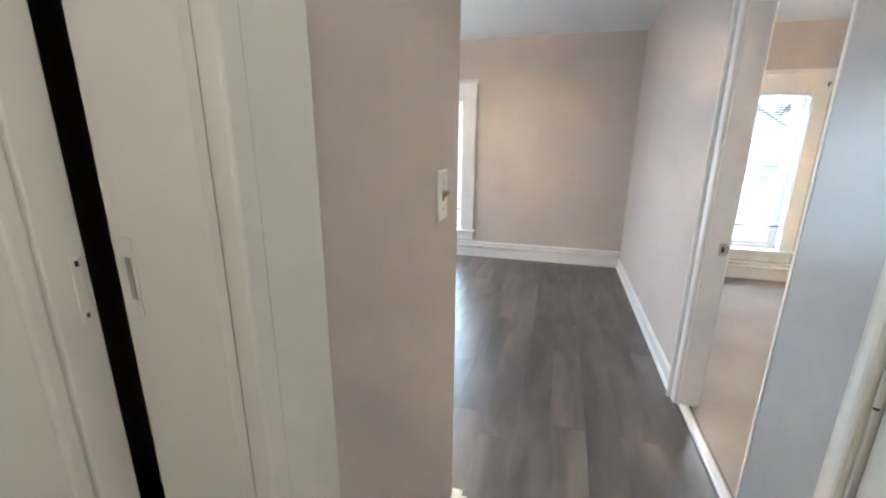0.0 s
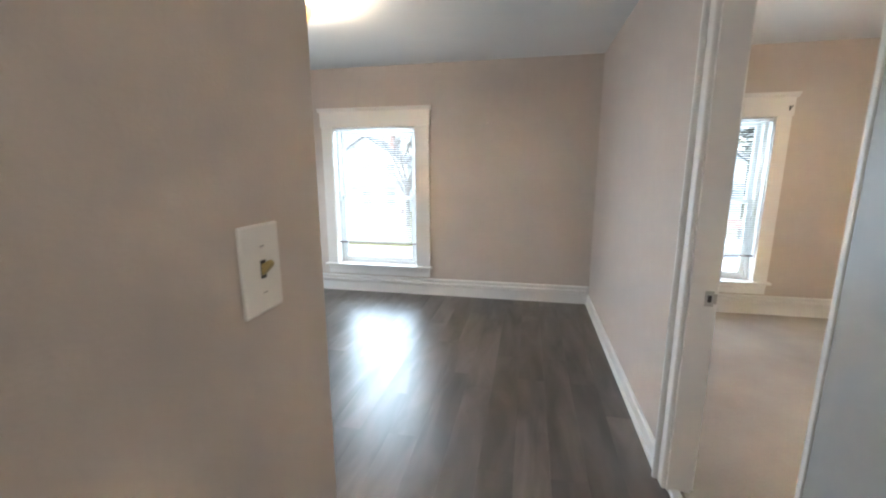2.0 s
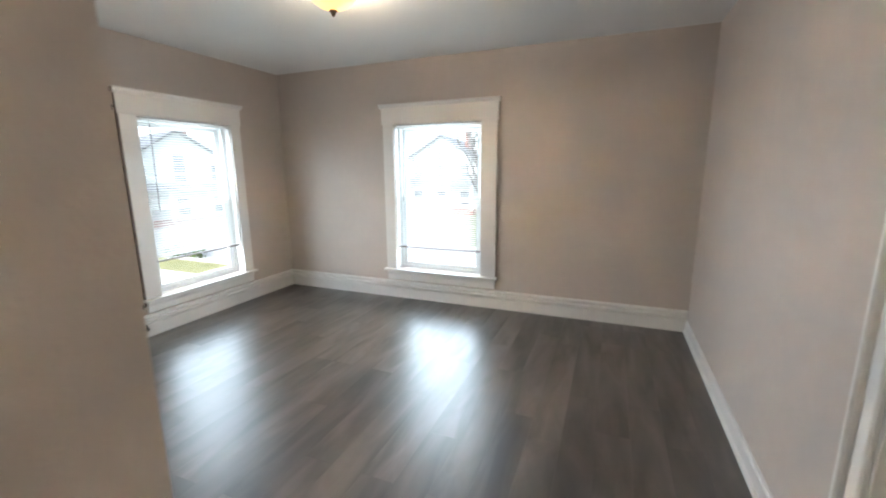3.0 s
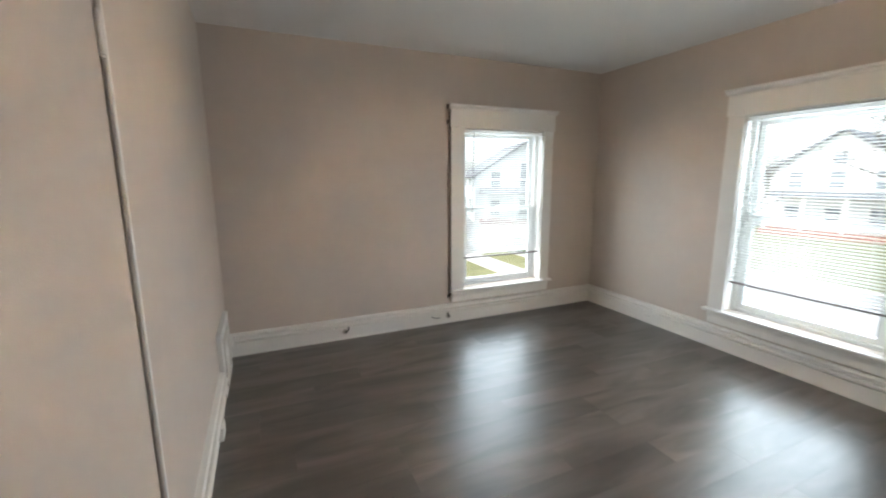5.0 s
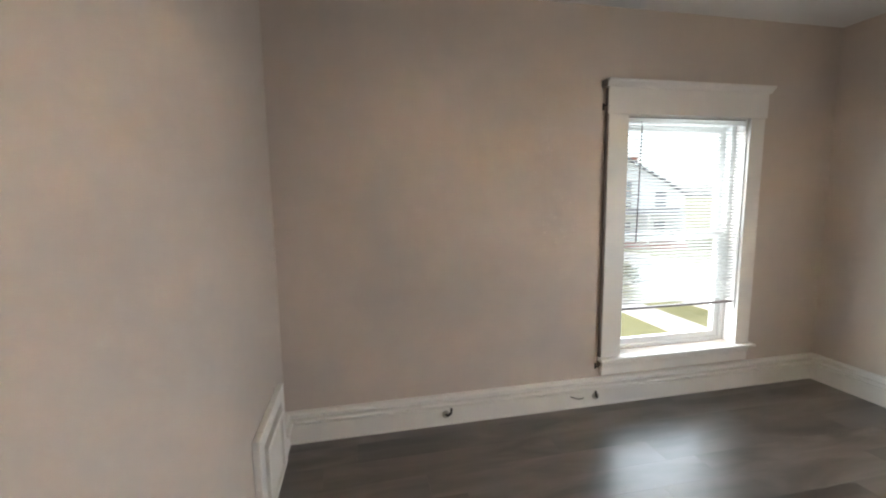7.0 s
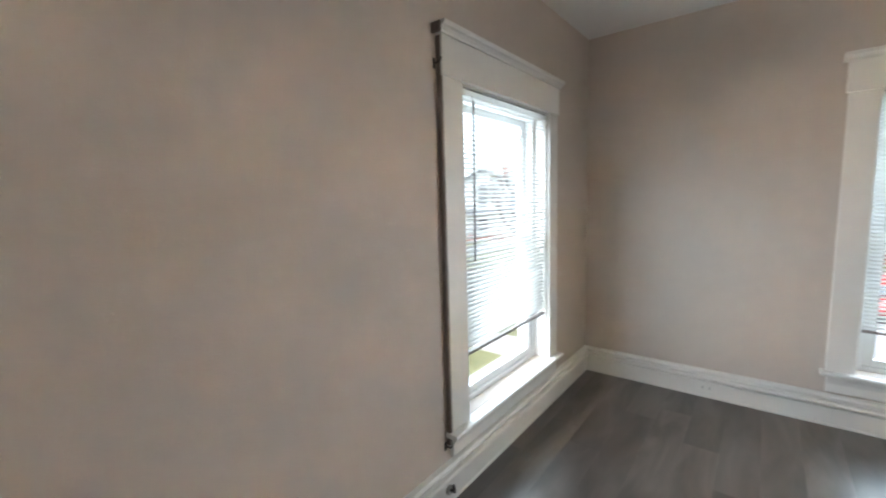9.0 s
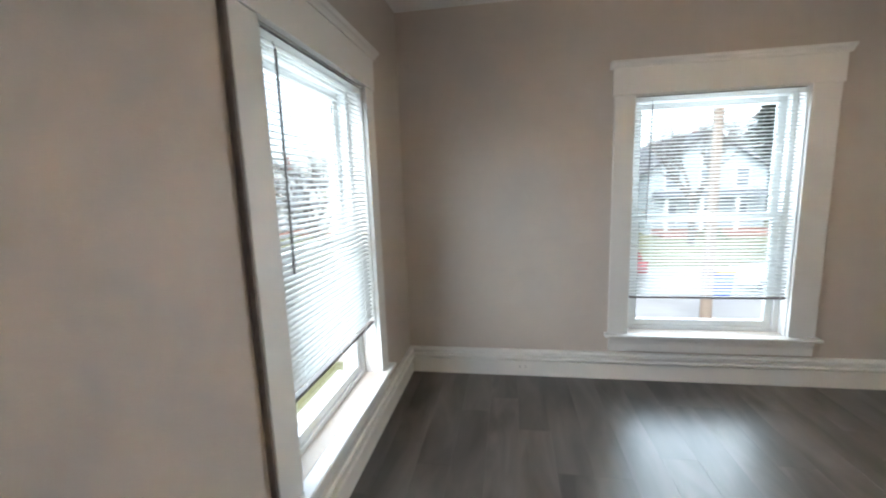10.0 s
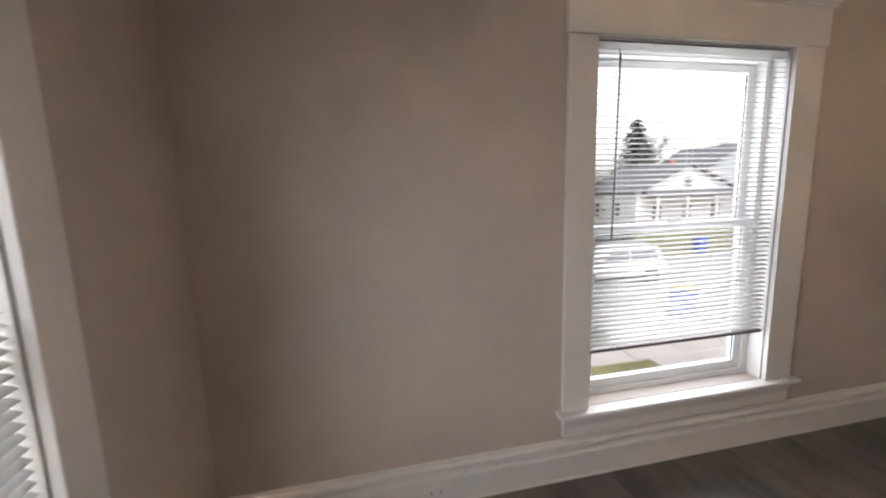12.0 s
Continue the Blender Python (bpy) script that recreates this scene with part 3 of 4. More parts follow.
def blind(m, w, top, bottom, label, tilt=20.0, group="window blinds"):
    root = thing("mini_blind", m, label, "window blind", group)
    y = 0.018
    hw = w / 2 - 0.005
    part("headrail", boxes((-hw, hw, y - 0.014, y + 0.014, top - 0.040, top - 0.013), bevel=0.002), SLAT, root)
    # Brown strip whose colour stands in for the shadowed gap above the headrail.
    part("rail_shadow", boxes((-hw + 0.001, hw - 0.001, y - 0.015, y + 0.012, top - 0.0128, top - 0.0085)), RAIL, root, "thin brown strip for the shadow above the headrail")
    part("bracket", boxes((-w / 2 + 0.001, -hw - 0.0005, y - 0.018, y + 0.018, top - 0.046, top - 0.006)), VINYL, root)
    part("bracket", boxes((hw + 0.0005, w / 2 - 0.001, y - 0.018, y + 0.018, top - 0.046, top - 0.006)), VINYL, root)
    me = slat_mesh(2 * hw - 0.004)
    z, k = top - 0.056, 0
    while z > bottom + 0.022:
        s = new("slat", me)
        s.parent = root
        s.matrix_basis = pose(0, y, z, tilt + 1.2 * math.sin(k * 1.7) + 0.8 * math.sin(k * 0.63), 0, 0.10 * math.sin(k * 2.3))
        z -= PITCH
        k += 1
    part("bottom_rail", boxes((-hw + 0.002, hw - 0.002, y - 0.0125, y + 0.0125, bottom - 0.002, bottom + 0.012), bevel=0.003), RAIL, root, "brown-grey bottom rail")
    for u in (-0.36, 0.0, 0.36):
        bm = bmesh.new()
        for dy in (-0.0145, 0.0145):
            tube(bm, (u * w, y + dy, bottom + 0.005), (u * w, y + dy, top - 0.041), 0.0007, seg=4)
        part("ladder_cord", bm, SLAT, root)
    wx = -w / 2 + 0.098
    wd = part("tilt_wand", tube(bmesh.new(), (wx, y - 0.024, top - 0.06), (wx - 0.012, y - 0.026, 1.055), 0.0042, seg=6), WAND, root, "grey plastic tilt wand")
    part("wand_hook", tube(bmesh.new(), (wx, y - 0.024, top - 0.06), (wx, y - 0.016, top - 0.035), 0.002, seg=6), STEEL, wd)
    return root


MA = pose((WA[0] + WA[1]) / 2, YN, 0)
MC = pose((WC[0] + WC[1]) / 2, YN, 0)
MB = pose(XW, (WB[0] + WB[1]) / 2, 0, 0, 0, 90)
window("window_1", MA, WA[1] - WA[0], WA[2], WA[3], "white double-hung window in a wide moulded casing", hr=0.152)
window("window_2", MB, WB[1] - WB[0], WB[2], WB[3], "white double-hung window in a wide casing with one dark edge", hw=0.134, edge=True, hr=0.110)
window("window_3", MC, WC[1] - WC[0], WC[2], WC[3], "white double-hung window over the beige carpet")
blind(MA, WA[1] - WA[0] - 0.012, WA[3], 0.560, "white mini blind lowered most of the way, slats open", 14.0)
blind(MB, WB[1] - WB[0] - 0.012, WB[3], 0.612, "white mini blind lowered over a narrow window, slats open")
blind(MC, WC[1] - WC[0] - 0.012, WC[3], 0.560, "white mini blind in the carpeted room's window", 12.0)

# ---- small fixtures ----
sw = thing("light_switch", pose(XH, -0.131, 1.260, 0, 0, 90), "white oversize switch plate with an aged toggle on the hall wall", "light switch")
plate = bmesh.new()
box(plate, -0.0405, 0.0405, -0.007, 0.0, -0.0615, 0.0615, bevel=0.0035)
part("plate", plate, PLATE, sw)
tg = part("toggle", prism(((-0.020, 0.004), (-0.022, 0.009), (-0.018, 0.013), (-0.007, 0.007), (-0.007, -0.009)), "x", -0.0042, 0.0042), IVORY, sw, "aged brass-coloured toggle")
part("toggle_slot", boxes((-0.0055, 0.0055, -0.0078, -0.007, -0.0125, 0.0125)), DARK, tg, "dark slot behind the toggle")
for dz in (-0.032, 0.032):
    scr = part("screw", tube(bmesh.new(), (0, -0.007, dz), (0, -0.0082, dz), 0.0033, seg=12), PLATE, sw)
    part("screw_slot", boxes((-0.0030, 0.0030, -0.0086, -0.0082, dz - 0.0005, dz + 0.0005)), DARK, scr)


def outlet(m, label):
    root = thing("wall_outlet", m, label, "outlet", "baseboard outlets")
    part("plate", boxes((-0.057, 0.057, -0.005, 0.0, -0.035, 0.035), bevel=0.002), PLATE, root)
    for dx in (-0.02, 0.02):
        r = part("receptacle", boxes((dx - 0.015, dx + 0.015, -0.0065, -0.005, -0.014, 0.014), bevel=0.0007), PLATE, root)
        part("slot", boxes((dx - 0.005, dx + 0.004, -0.0072, -0.0065, 0.004, 0.0065), (dx - 0.005, dx + 0.004, -0.0072, -0.0065, -0.0065, -0.004)), DARK, r)
    return root


outlet(pose(0.770, YN - 0.0195, 0.068), "white painted duplex outlet set in the baseboard")
ob1 = thing("baseboard_socket", pose(1.13, YS + 0.0195, 0.068, 0, 0, 180), "white surface outlet box standing out from the baseboard", "outlet")
part("box", boxes((-0.055, 0.055, -0.030, 0.0, -0.036, 0.036), bevel=0.004), PLATE, ob1)
part("face", boxes((-0.045, 0.045, -0.033, -0.030, -0.028, 0.028), bevel=0.001), PLATE, ob1)


def cable_stub(y, label, bend):
    root = thing("cable_stub", pose(XW + 0.0195, y, 0.070, 0, 0, 90) @ Matrix.Scale(1.6, 4), label, "cable", "cable ends in the baseboard")
    part("grommet", tube(bmesh.new(), (0, 0, 0), (0, -0.006, 0), 0.014, seg=14), STEEL, root, "round metal grommet")
    bm = bmesh.new()
    pts = [Vector((0, -0.005, 0)), Vector((0.004 * bend, -0.022, 0.004)), Vector((0.014 * bend, -0.030, 0.016)), Vector((0.016 * bend, -0.028, 0.034))]
    for p, q in zip(pts, pts[1:]):
        tube(bm, p, q, 0.0042, seg=8)
    part("cable", bm, DARK, root, "short dark cable end")
    return root


cable_stub(0.945, "short dark cable end sticking out of the white baseboard", 1)
cable_stub(1.931, "coaxial cable end in a round baseboard grommet", -1)
nail = thing("loose_wire", pose(XW + 0.0205, 1.80, 0.070, 0, 0, 90), "short loose dark wire hanging from the baseboard", "wire")
bm = bmesh.new()
pts = [Vector((-0.045, -0.002, 0.012)), Vector((-0.02, -0.008, 0.004)), Vector((0.01, -0.010, -0.006)), Vector((0.045, -0.006, -0.004))]
for p, q in zip(pts, pts[1:]):
    tube(bm, p, q, 0.0032, seg=6)
part("wire", bm, DARK, nail)


def bracket(m, label):
    root = thing("curtain_bracket", m, label, "curtain bracket", "curtain rod brackets")
    part("base_plate", boxes((-0.007, 0.007, -0.003, 0.0, -0.020, 0.020), bevel=0.001), DARK, root)
    bm = bmesh.new()
    tube(bm, (0, -0.003, 0.0), (0, -0.032, 0.004), 0.0035, seg=8)
    tube(bm, (0, -0.032, 0.004), (0, -0.038, 0.018), 0.0035, seg=8)
    part("arm", bm, DARK, root)
    return root


bracket(pose(XW, WB[0] - 0.160, 1.875, 0, 0, 90), "small dark hook bracket beside the window casing")
bracket(pose(XW, WB[0] - 0.160, 0.262, 0, 0, 90), "small dark hook bracket low beside the window casing")
bracket(pose(WC[1] + 0.09, YN - 0.0285, 1.90), "small metal curtain bracket on the window head casing")

# return-air register in a white surround near the corner
rg = thing("wall_register", pose(0.39, YS, 0, 0, 0, 180), "white metal wall register in a tall white wooden surround", "air register")
part("surround", boxes((-0.262, -0.19, -0.030, 0, 0.0, 0.425), (0.19, 0.262, -0.030, 0, 0.0, 0.425), (-0.19, 0.19, -0.030, 0, 0.36, 0.425), (-0.19, 0.19, -0.030, 0, 0.0, 0.022), bevel=0.004), TRIM, rg)
part("register_frame", boxes((-0.168, -0.150, -0.040, -0.006, 0.036, 0.336), (0.150, 0.168, -0.040, -0.006, 0.036, 0.336), (-0.150, 0.150, -0.040, -0.006, 0.314, 0.336), (-0.150, 0.150, -0.040, -0.006, 0.036, 0.054), bevel=0.003), PLATE, rg)
# Thin sheet; its near-black colour is the recess shade round the grille.
part("duct", boxes((-0.189, 0.189, -0.005, -0.001, 0.023, 0.359)), DARK, rg, "near-black sheet for the darkness behind the grille")
for i in range(16):
    z = 0.066 + i * 0.0155
    b2 = boxes((-0.149, 0.149, -0.010, 0.010, -0.0012, 0.0012))
    bmesh.ops.transform(b2, matrix=pose(0, -0.020, z, 38), verts=b2.verts)
    part("louvre", b2, PLATE, rg)


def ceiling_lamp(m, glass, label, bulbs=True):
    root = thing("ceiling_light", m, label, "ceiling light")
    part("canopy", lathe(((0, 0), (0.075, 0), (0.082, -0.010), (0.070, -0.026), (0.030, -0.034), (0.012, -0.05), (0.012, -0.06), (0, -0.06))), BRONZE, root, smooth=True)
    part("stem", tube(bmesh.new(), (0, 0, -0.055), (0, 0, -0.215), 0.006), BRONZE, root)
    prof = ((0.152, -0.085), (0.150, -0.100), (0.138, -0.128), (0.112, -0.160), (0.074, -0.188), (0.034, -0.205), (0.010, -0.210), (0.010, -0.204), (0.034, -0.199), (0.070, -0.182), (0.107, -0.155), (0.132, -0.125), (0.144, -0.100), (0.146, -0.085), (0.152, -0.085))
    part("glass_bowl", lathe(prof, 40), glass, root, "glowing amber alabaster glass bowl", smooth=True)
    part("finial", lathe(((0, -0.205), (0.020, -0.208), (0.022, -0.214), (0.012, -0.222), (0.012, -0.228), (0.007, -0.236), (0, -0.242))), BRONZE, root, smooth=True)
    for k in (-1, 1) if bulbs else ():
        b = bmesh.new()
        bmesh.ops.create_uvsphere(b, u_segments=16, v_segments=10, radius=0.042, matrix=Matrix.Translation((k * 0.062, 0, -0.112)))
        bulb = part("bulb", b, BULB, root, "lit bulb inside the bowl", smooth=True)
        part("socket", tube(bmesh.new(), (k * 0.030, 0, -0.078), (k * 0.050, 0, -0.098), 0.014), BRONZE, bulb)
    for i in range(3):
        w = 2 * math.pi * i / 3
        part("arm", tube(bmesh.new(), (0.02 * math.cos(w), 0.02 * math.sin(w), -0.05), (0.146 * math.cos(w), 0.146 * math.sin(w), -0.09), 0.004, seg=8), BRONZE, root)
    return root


ceiling_lamp(pose(2.10, 1.87, ZC), BOWL, "lit semi-flush ceiling lamp with an amber glass bowl")
# Never in view; assumed from the warm upper wall, and brightens that room.
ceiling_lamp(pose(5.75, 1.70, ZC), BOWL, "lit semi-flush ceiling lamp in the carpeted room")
ceiling_lamp(pose(3.73, -1.45, ZC), HALLBOWL, "lit ceiling lamp with a frosted bowl in the hall", False)

# ---- outdoors ----
tagged(part("ground", boxes((-900, 900, -900, 900, GROUND - 0.5, GROUND)), GRASS), "patchy spring lawn", "lawn", kind="structure")
tagged(part("road", boxes((-300, 300, 14.2, 21.6, GROUND - 0.2, GROUND + 0.02)), ASPHALT), "wide pale concrete street", "road", kind="structure")
for y in (14.02, 21.62):
    tagged(part("kerb", boxes((-300, 300, y, y + 0.16, GROUND - 0.2, GROUND + 0.15), bevel=0.02), CONCRETE), "pale concrete kerb", "kerb", kind="structure")
walk_root = tagged(part("pavement", boxes((-150, 150, 10.6, 12.1, GROUND - 0.2, GROUND + 0.03)), CONCRETE), "pale concrete sidewalk in slabs", "pavement", kind="structure")
slab = mesh_of("slab", boxes((-0.74, 0.74, -0.74, 0.74, 0.0, 0.03), bevel=0.008), CONCRETE)
for i in range(40):
    s = new("slab", slab)
    s.parent = walk_root
    s.matrix_basis = pose(-22 + i * 1.5, 11.35, GROUND + 0.028)
tagged(part("driveway", boxes((7.6, 11.0, 3.9 + 2, 14.05, GROUND - 0.2, GROUND + 0.035)), CONCRETE), "pale concrete driveway", "driveway", kind="structure")
tagged(part("side_street", boxes((-26.0, -19.0, -200, 14.0, GROUND - 0.2, GROUND + 0.018)), ASPHALT), "pale concrete side street", "road", kind="structure")


def house(m, w, d, h, rh, wallmat, label, porch=True, storeys=2):
    """A gabled house: local x along its front, the front at y = 0 facing -y, base at z = 0."""
    root = thing("house", m, label, "house")
    part("wall", prism(((-w / 2, 0), (w / 2, 0), (w / 2, h), (0, h + rh), (-w / 2, h)), "y", 0, d), wallmat, root)
    sl = math.hypot(w / 2, rh)
    for s in (-1, 1):
        nx, nz = s * rh / sl, (w / 2) / sl
        e = 0.45
        a, b = (s * (w / 2 + e * (w / 2) / sl), h - e * rh / sl), (0, h + rh)
        part("roof", prism(((a[0], a[1]), (b[0], b[1]), (b[0] + nx * 0.0, b[1] + 0.22), (a[0] + nx * 0.18, a[1] + nz * 0.18)), "y", -0.5, d + 0.5), SHINGLE, root)
    for st in range(storeys):
        zc = 1.55 + 2.75 * st
        n = 3 if w > 8 else 2
        for i in range(n):
            xc = (i - (n - 1) / 2) * w / (n + 0.4)
            win = part("window", boxes((xc - 0.55, xc + 0.55, -0.06, -0.003, zc - 0.80, zc + 0.80)), TRIM, root)
            for k in (0, 1):
                part("pane", boxes((xc - 0.46, xc + 0.46, -0.075, -0.061, zc - 0.72 + k * 0.75, zc - 0.06 + k * 0.75)), HOUSEGLASS, win)
        for s in (-1, 1):
            for yy in (d * 0.3, d * 0.7):
                xx = sorted((s * w / 2 + s * 0.003, s * w / 2 + s * 0.06))
                win = part("window", boxes((*xx, yy - 0.5, yy + 0.5, zc - 0.75, zc + 0.75)), TRIM, root)
                xx = sorted((s * w / 2 + s * 0.061, s * w / 2 + s * 0.075))
                part("pane", boxes((*xx, yy - 0.42, yy + 0.42, zc - 0.67, zc + 0.67)), HOUSEGLASS, win)
    if rh > 2:
        win = part("window", boxes((-0.5, 0.5, -0.06, -0.003, h + 0.3, h + 1.4)), TRIM, root)
        part("pane", boxes((-0.42, 0.42, -0.075, -0.061, h + 0.38, h + 1.32)), HOUSEGLASS, win)
    part("chimney", boxes((w * 0.18, w * 0.18 + 0.6, d * 0.5, d * 0.5 + 0.6, h, h + rh + 0.7)), BRICK, root)
    if porch:
        p = part("porch_roof", prism(((-2.2, 2.95), (0.0, 2.95), (0.0, 3.5)), "x", -w * 0.45, w * 0.45), SHINGLE, root)
        for i in range(4):
            xc = -w * 0.42 + i * w * 0.28
            part("porch_post", boxes((xc - 0.09, xc + 0.09, -2.1, -1.92, 0.45, 2.95)), TRIM, p)
        part("porch_floor", boxes((-w * 0.45, w * 0.45, -2.2, -0.003, 0, 0.45)), BRICK, root)
    return root


# across the street
house(pose(16.0, 36.5, GROUND, 0, 0, 4), 9.0, 11, 5.0, 2.9, SIDING2, "grey-blue two-storey house with a porch across the street")
house(pose(31.0, 34.5, GROUND, 0, 0, -6), 10.0, 10, 3.3, 2.4, SIDING, "low white gabled house across the street", storeys=1)
house(pose(3.0, 37.5, GROUND, 0, 0, 0), 9.0, 10, 5.3, 3.0, SIDING, "white two-storey house across the street")
house(pose(43.0, 40.0, GROUND, 0, 0, -8), 10.0, 10, 5.0, 3.0, SIDING2, "grey house further along the street")
# to the west
house(pose(-31.0, 24.5, GROUND, 0, 0, 70), 10.0, 10, 4.6, 3.2, SIDING, "white gabled house with a grey roof beyond the side street")
house(pose(-24.0, 39.5, GROUND, 0, 0, 28), 11.5, 10, 4.7, 2.9, SIDING, "long white house with a red porch and dark roof")
house(pose(-40.0, 50.0, GROUND, 0, 0, 38), 6.5, 9, 6.0, 2.7, SIDING, "narrow white gabled house behind the long house")
house(pose(-34.0, 8.0, GROUND, 0, 0, 90), 9.0, 10, 5.0, 3.0, SIDING2, "grey house beyond the side street")
house(pose(-13.0, 40.0, GROUND, 0, 0, 8), 8.5, 10, 5.0, 2.8, SIDING, "pale two-storey house across the street")


def car(m, paint, label, length=4.5):
    root = thing("parked_car", m, label, "car")
    s = length / 4.5
    low = [(-2.25, 0.30), (-2.22, 0.62), (-2.05, 0.86), (-0.95, 0.97), (1.55, 1.00), (2.12, 0.96), (2.24, 0.70), (2.22, 0.32)]
    bm = prism([(x * s, z) for x, z in low], "y", -0.88, 0.88)
    bmesh.ops.bevel(bm, geom=list(bm.edges), offset=0.07, segments=2, affect="EDGES")
    body = part("body", bm, paint, root, smooth=True)
    cab = bmesh.new()
    lo, hi = [(-1.0, 0.97), (2.05, 0.97)], [(-0.35, 1.58), (1.75, 1.62)]
    vs = [cab.verts.new((x * s, y, z)) for (x, z), yy in ((lo[0], 0.82), (lo[1], 0.82), (hi[1], 0.66), (hi[0], 0.66)) for y in (-yy, yy)]
    for f in ((0, 2, 4, 6), (1, 3, 5, 7), (0, 1, 3, 2), (2, 3, 5, 4), (4, 5, 7, 6), (6, 7, 1, 0)):
        cab.faces.new([vs[i] for i in f])
    bmesh.ops.bevel(cab, geom=list(cab.edges), offset=0.05, segments=2, affect="EDGES")
    part("cabin", cab, paint, root, smooth=True)
    for sd in (-1, 1):
        for a, b, c, d in ((-0.72, 0.42, -0.22, 0.42), (0.52, 1.72, 0.52, 1.55)):
            g = bmesh.new()
            q = [(a, 1.02, 0.825), (b, 1.02, 0.825), (d, 1.50, 0.705), (c, 1.50, 0.705)]
            f = [g.verts.new((x * s, sd * y, z)) for x, z, y in q]
            k = [g.verts.new((x * s, sd * (y - 0.03), z)) for x, z, y in q]
            g.faces.new(f)
            g.faces.new(k[::-1])
            for i in range(4):
                g.faces.new((f[i], k[i], k[(i + 1) % 4], f[(i + 1) % 4]))
            part("side_window", g, HOUSEGLASS, root, "dark tinted glass")
        part("headlight", boxes((-2.262 * s, -2.18 * s, sd * 0.66 - 0.16, sd * 0.66 + 0.16, 0.66, 0.78), bevel=0.01), PLATE, body)
        part("tail_light", boxes((2.18 * s, 2.262 * s, sd * 0.68 - 0.13, sd * 0.68 + 0.13, 0.74, 0.92), bevel=0.01), CARRED, body)
    for x in (-1.42, 1.38):
        for sd in (-1, 1):
            y0, y1 = sorted((sd * 0.70, sd * 0.91))
            w = part("wheel", tube(bmesh.new(), (x * s, y0, 0.34), (x * s, y1, 0.34), 0.34, seg=24), TYRE, root)
            part("rim", tube(bmesh.new(), (x * s, sd * 0.905, 0.34), (x * s, sd * 0.925, 0.34), 0.21, seg=18), STEEL, w)
    return root


car(pose(11.8, 18.2, GROUND + 0.02, 0, 0, -10), CARWHITE, "white parked sport utility car on the street")
car(pose(4.5, 20.4, GROUND + 0.02, 0, 0, 0), CARRED, "red parked car on the street", 4.2)
car(pose(16.5, 24.8, GROUND, 0, 0, 80), CARDARK, "dark car parked beside the house across the street", 4.4)
car(pose(-21.0, 9.0, GROUND + 0.02, 0, 0, 95), CARDARK, "dark car parked on the side street", 4.4)


def bin_(m, lid, label):
    root = thing("wheeled_bin", m, label, "bin", "wheeled bins")
    bm = bmesh.new()
    vs = [bm.verts.new((x * k, y * k, z)) for z, k in ((0.06, 0.78), (1.0, 1.0)) for x, y in ((-0.29, -0.34), (0.29, -0.34), (0.29, 0.34), (-0.29, 0.34))]
    for f in ((0, 1, 2, 3), (4, 5, 6, 7), (0, 1, 5, 4), (1, 2, 6, 5), (2, 3, 7, 6), (3, 0, 4, 7)):
        bm.faces.new([vs[i] for i in f])
    bmesh.ops.bevel(bm, geom=list(bm.edges), offset=0.03, segments=2, affect="EDGES")
    part("body", bm, BLUEBIN, root)
    part("lid", boxes((-0.31, 0.31, -0.37, 0.37, 1.0, 1.07), bevel=0.025), lid, root)
    for sx in (-1, 1):
        part("wheel", tube(bmesh.new(), (sx * 0.20, 0.30, 0.12), (sx * 0.27, 0.30, 0.12), 0.12, seg=16), TYRE, root)
    part("handle", tube(bmesh.new(), (-0.22, 0.40, 0.98), (0.22, 0.40, 0.98), 0.016), BLUEBIN, root)
    return root


bin_(pose(10.8, 13.0, GROUND, 0, 0, 20), YELLOWLID, "blue wheeled bin with a yellow lid by the driveway")
bin_(pose(4.75, 10.95, GROUND + 0.058, 0, 0, -22), BLUEBIN, "blue wheeled bin standing on the sidewalk")
bin_(pose(8.4, 17.2, GROUND + 0.02, 0, 0, 8), YELLOWLID, "blue wheeled bin with a yellow lid standing in the street")
bin_(pose(20.6, 22.3, GROUND, 0, 0, -10), BLUEBIN, "blue wheeled bin across the street")

pole = thing("utility_pole", pose(6.3, 13.5, GROUND), "weathered wooden utility pole with a crossarm", "utility pole")
part("pole", tube(bmesh.new(), (0, 0, 0), (0, 0, 10.5), 0.16, 0.11, 14), POLEWOOD, pole)
part("crossarm", boxes((-1.1, 1.1, -0.20, -0.10, 9.6, 9.75), bevel=0.01), POLEWOOD, pole)
for u in (-0.9, -0.4, 0.4, 0.9):
    part("insulator", tube(bmesh.new(), (u, -0.15, 9.75), (u, -0.15, 9.92), 0.04), STEEL, pole)
for u, zz in ((-0.9, 9.92), (0.4, 9.92), (0.9, 9.92)):
    c = bpy.data.curves.new("power_line", "CURVE")
    c.dimensions, c.bevel_depth = "3D", 0.012
    spn = c.splines.new("POLY")
    spn.points.add(16)
    for i in range(17):
        f = i / 16
        spn.points[i].co = (6.3 - 45 + 90 * f, 13.35 + u * 0.2, GROUND + zz - 1.2 * 4 * ((f * 2) % 1) * (1 - (f * 2) % 1) if 0 < f < 1 else GROUND + zz, 1)
    c.materials.append(DARK)
    tagged(new("power_line", c), "thin black overhead power line", "cable", "power lines")


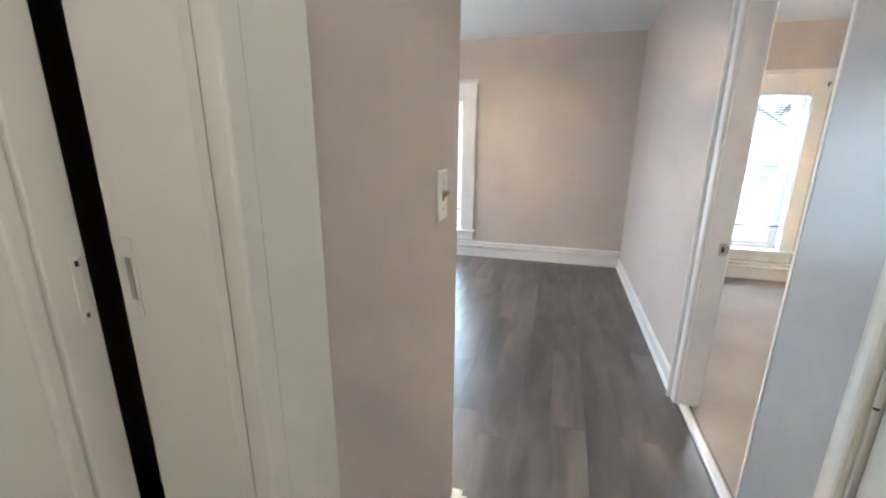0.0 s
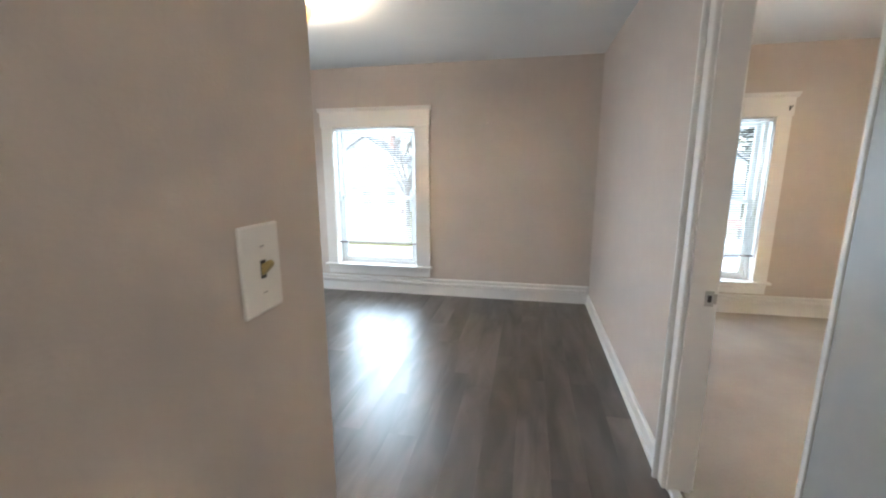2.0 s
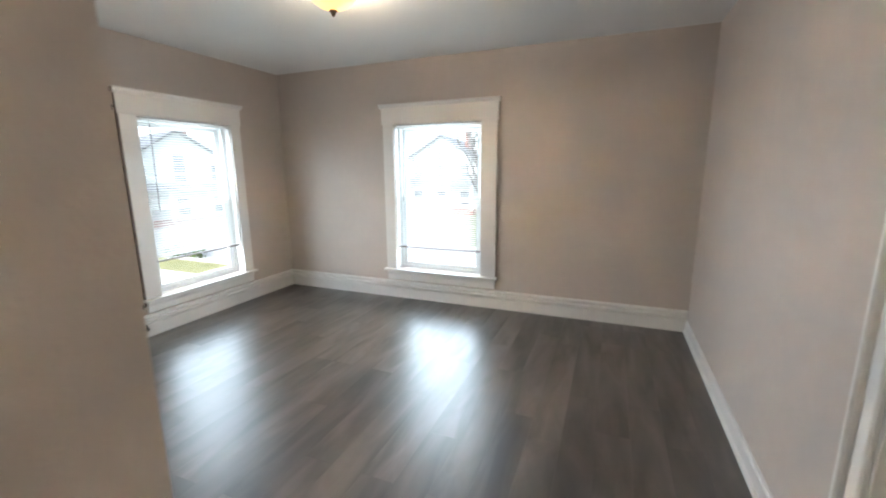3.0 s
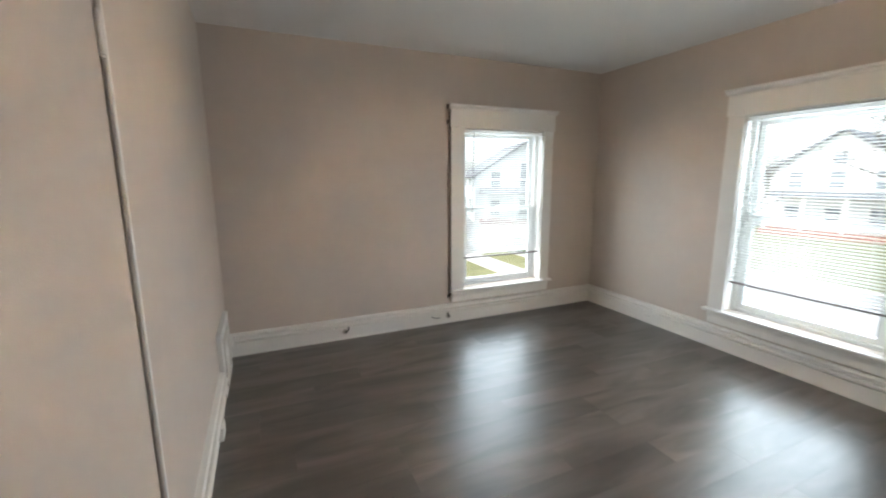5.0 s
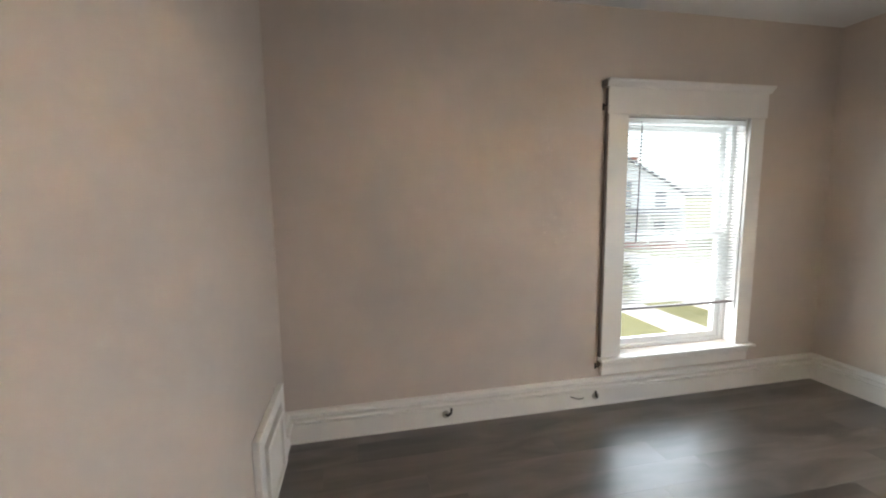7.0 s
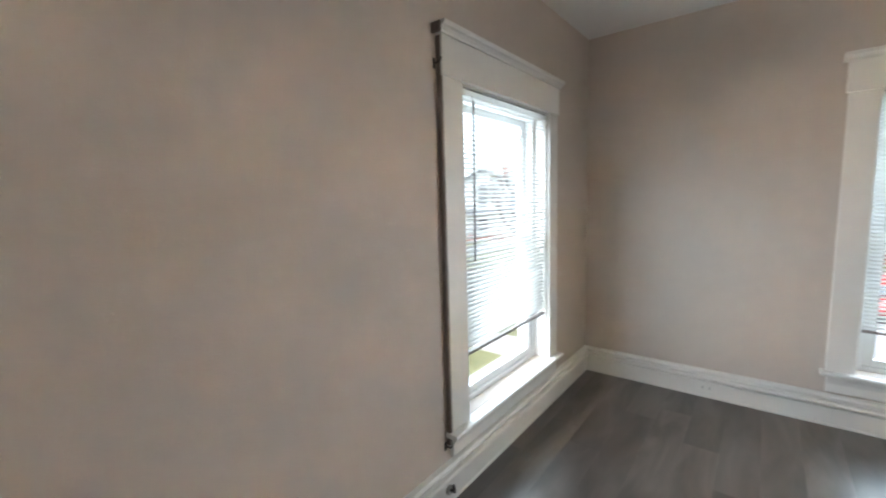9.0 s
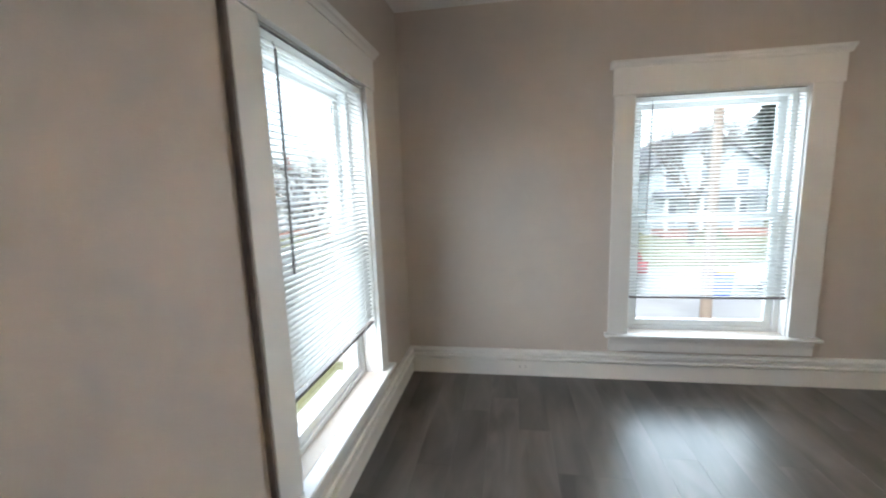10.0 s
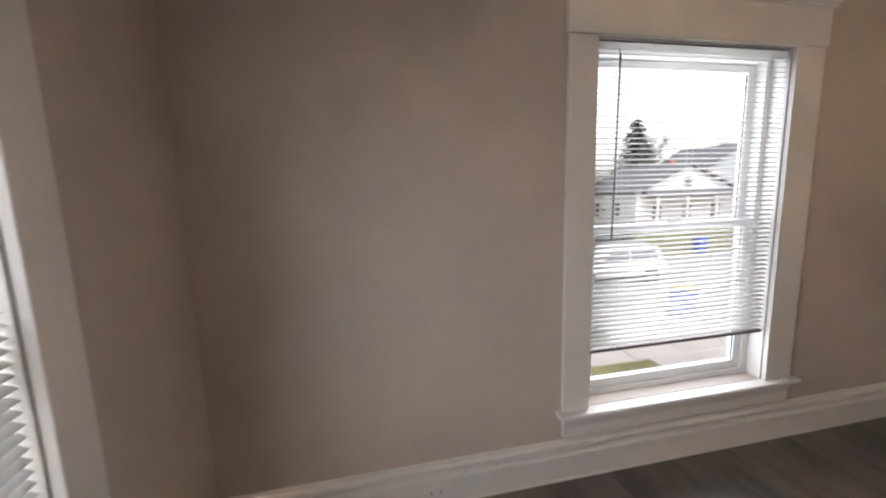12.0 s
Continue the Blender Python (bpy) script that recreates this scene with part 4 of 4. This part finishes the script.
def tree(m, h, seed, label, twigs=4):
    """A bare spring tree: tapered trunk, forking limbs, and fine twigs as its crown."""
    rnd = random.Random(seed)
    root = thing("tree", m, label, "tree")
    trunk, crown = bmesh.new(), bmesh.new()

    def grow(p, d, length, r, depth):
        q = p + d * length
        tube(trunk if depth < 2 else crown, p, q, r, r * 0.68, seg=8 if depth < 2 else 3, caps=False)
        if depth > twigs:
            return
        for k in range(3 if depth else 5):
            axis = Vector((rnd.uniform(-1, 1), rnd.uniform(-1, 1), rnd.uniform(-0.15, 0.9))).normalized()
            nd = (d * rnd.uniform(0.5, 0.9) + axis * rnd.uniform(0.5, 0.9)).normalized()
            grow(p + d * length * rnd.uniform(0.65, 1.0), nd, length * rnd.uniform(0.58, 0.8), r * 0.55, depth + 1)

    grow(Vector((0, 0, -0.1)), Vector((rnd.uniform(-0.05, 0.05), rnd.uniform(-0.05, 0.05), 1)).normalized(), h * 0.32, h * 0.022, 0)
    part("trunk", trunk, BARK, root)
    part("crown", crown, BARK, root, "fine bare twigs")
    return root


tree(pose(12.5, 30.0, GROUND), 10.5, 3, "tall bare street tree across the road", 5)
tree(pose(22.5, 47.0, GROUND), 14.0, 5, "large bare tree behind the houses", 5)


def conifer(m, h, seed, label):
    """An evergreen: straight trunk, whorls of drooping boughs with many small needle sprays."""
    rnd = random.Random(seed)
    root = thing("conifer", m, label, "tree", "evergreens behind the houses")
    part("trunk", tube(bmesh.new(), (0, 0, -0.1), (0, 0, h * 0.97), h * 0.018, 0.02, 8), BARK, root)
    bm = bmesh.new()
    for k in range(46):
        f = k / 46
        z = h * (0.10 + 0.88 * f)
        reach = h * 0.50 * (1 - f) ** 0.85 + 0.15
        for j in range(11):
            w = rnd.uniform(0, 6.283)
            ln = reach * rnd.uniform(0.65, 1.1)
            for q in range(7):
                g = (q + 0.6) / 7
                c = Vector((math.cos(w) * ln * g, math.sin(w) * ln * g, z - 0.28 * ln * g + rnd.uniform(-0.1, 0.1)))
                sz = rnd.uniform(0.28, 0.55)
                u = Vector((math.cos(w + rnd.uniform(-0.7, 0.7)), math.sin(w + rnd.uniform(-0.7, 0.7)), rnd.uniform(-0.6, 0.1))).normalized()
                v = Vector((-u.y, u.x, rnd.uniform(-0.3, 0.3)))
                bm.faces.new([bm.verts.new(c + u * sz), bm.verts.new(c + v * sz * 0.5), bm.verts.new(c - u * sz * 0.7), bm.verts.new(c - v * sz * 0.5)])
    part("boughs", bm, NEEDLE, root, "dark green needle sprays")
    return root


conifer(pose(25.5, 46.0, GROUND), 12.4, 8, "tall dark evergreen behind the low white house")
conifer(pose(35.0, 47.0, GROUND), 12.0, 9, "tall dark evergreen behind the white gable")
tree(pose(-6.0, 31.0, GROUND), 12.0, 17, "bare street tree across the road to the west", 5)
tree(pose(40.0, 52.0, GROUND), 13.0, 13, "bare tree far behind the houses", 5)
tree(pose(-8.9, 20.2, GROUND), 9.0, 7, "tall bare tree with long drooping twigs beside the street", 5)


def bush(m, r, seed, label):
    rnd = random.Random(seed)
    root = thing("bush", m, label, "bush")
    bm = bmesh.new()
    for _ in range(420):
        a, b, q = rnd.uniform(0, 6.283), rnd.uniform(0, 1.5), r * rnd.uniform(0.6, 1.05)
        c = Vector((q * math.cos(a) * math.cos(b) * 1.3, q * math.sin(a) * math.cos(b), q * math.sin(b) * 0.9 + 0.05))
        s = rnd.uniform(0.06, 0.14)
        u = Vector((rnd.uniform(-1, 1), rnd.uniform(-1, 1), rnd.uniform(-1, 1))).normalized()
        v = u.orthogonal().normalized()
        bm.faces.new([bm.verts.new(c + u * s), bm.verts.new(c + v * s * 0.6), bm.verts.new(c - u * s), bm.verts.new(c - v * s * 0.6)])
    part("leaves", bm, LEAF, root)
    st = bmesh.new()
    for k in range(7):
        w = k * 0.9
        tube(st, (0, 0, -0.05), (r * 0.7 * math.cos(w), r * 0.7 * math.sin(w), r * 0.6), 0.02, 0.008, 5)
    part("stems", st, BARK, root)
    return root


bush(pose(-17.5, 14.6, GROUND), 0.9, 1, "yellow-green spring bush at the corner")
bush(pose(15.0, 33.0, GROUND), 0.9, 4, "low green bush before a house")

# ---- floor planks ----
PW, PL, GAP = 1.0 / 6.0, 1.22, 0.00012
plank_cache = {}


def plank(x, y0, y1):
    size = round(y1 - y0, 3)
    if size not in plank_cache:
        bm = bmesh.new()
        box(bm, -PW / 2 + GAP, PW / 2 - GAP, GAP, size - GAP, -0.0049, 0.0, bevel=0.0)
        bmesh.ops.bevel(bm, geom=[e for e in bm.edges if all(v.co.z > -0.001 for v in e.verts)], offset=0.0003, segments=1, affect="EDGES")
        plank_cache[size] = mesh_of("plank", bm, PLANK)
    ob = new("plank", plank_cache[size])
    ob.parent = sub
    ob.matrix_basis = pose(x, y0, 0)


prng = random.Random(21)
row, x = 0, XE - PW / 2
while x > XW - PW / 2:
    start = YS if x < XH else -2.4
    first = prng.choice((0.2, 0.35, 0.5, 0.65, 0.8, 0.95, 1.1)) * 1.1
    y = start
    nxt = start + first
    while y < YN - 0.02:
        e = min(nxt, YN)
        plank(x, y, e)
        y, nxt = e, e + PL
    x -= PW
    row += 1
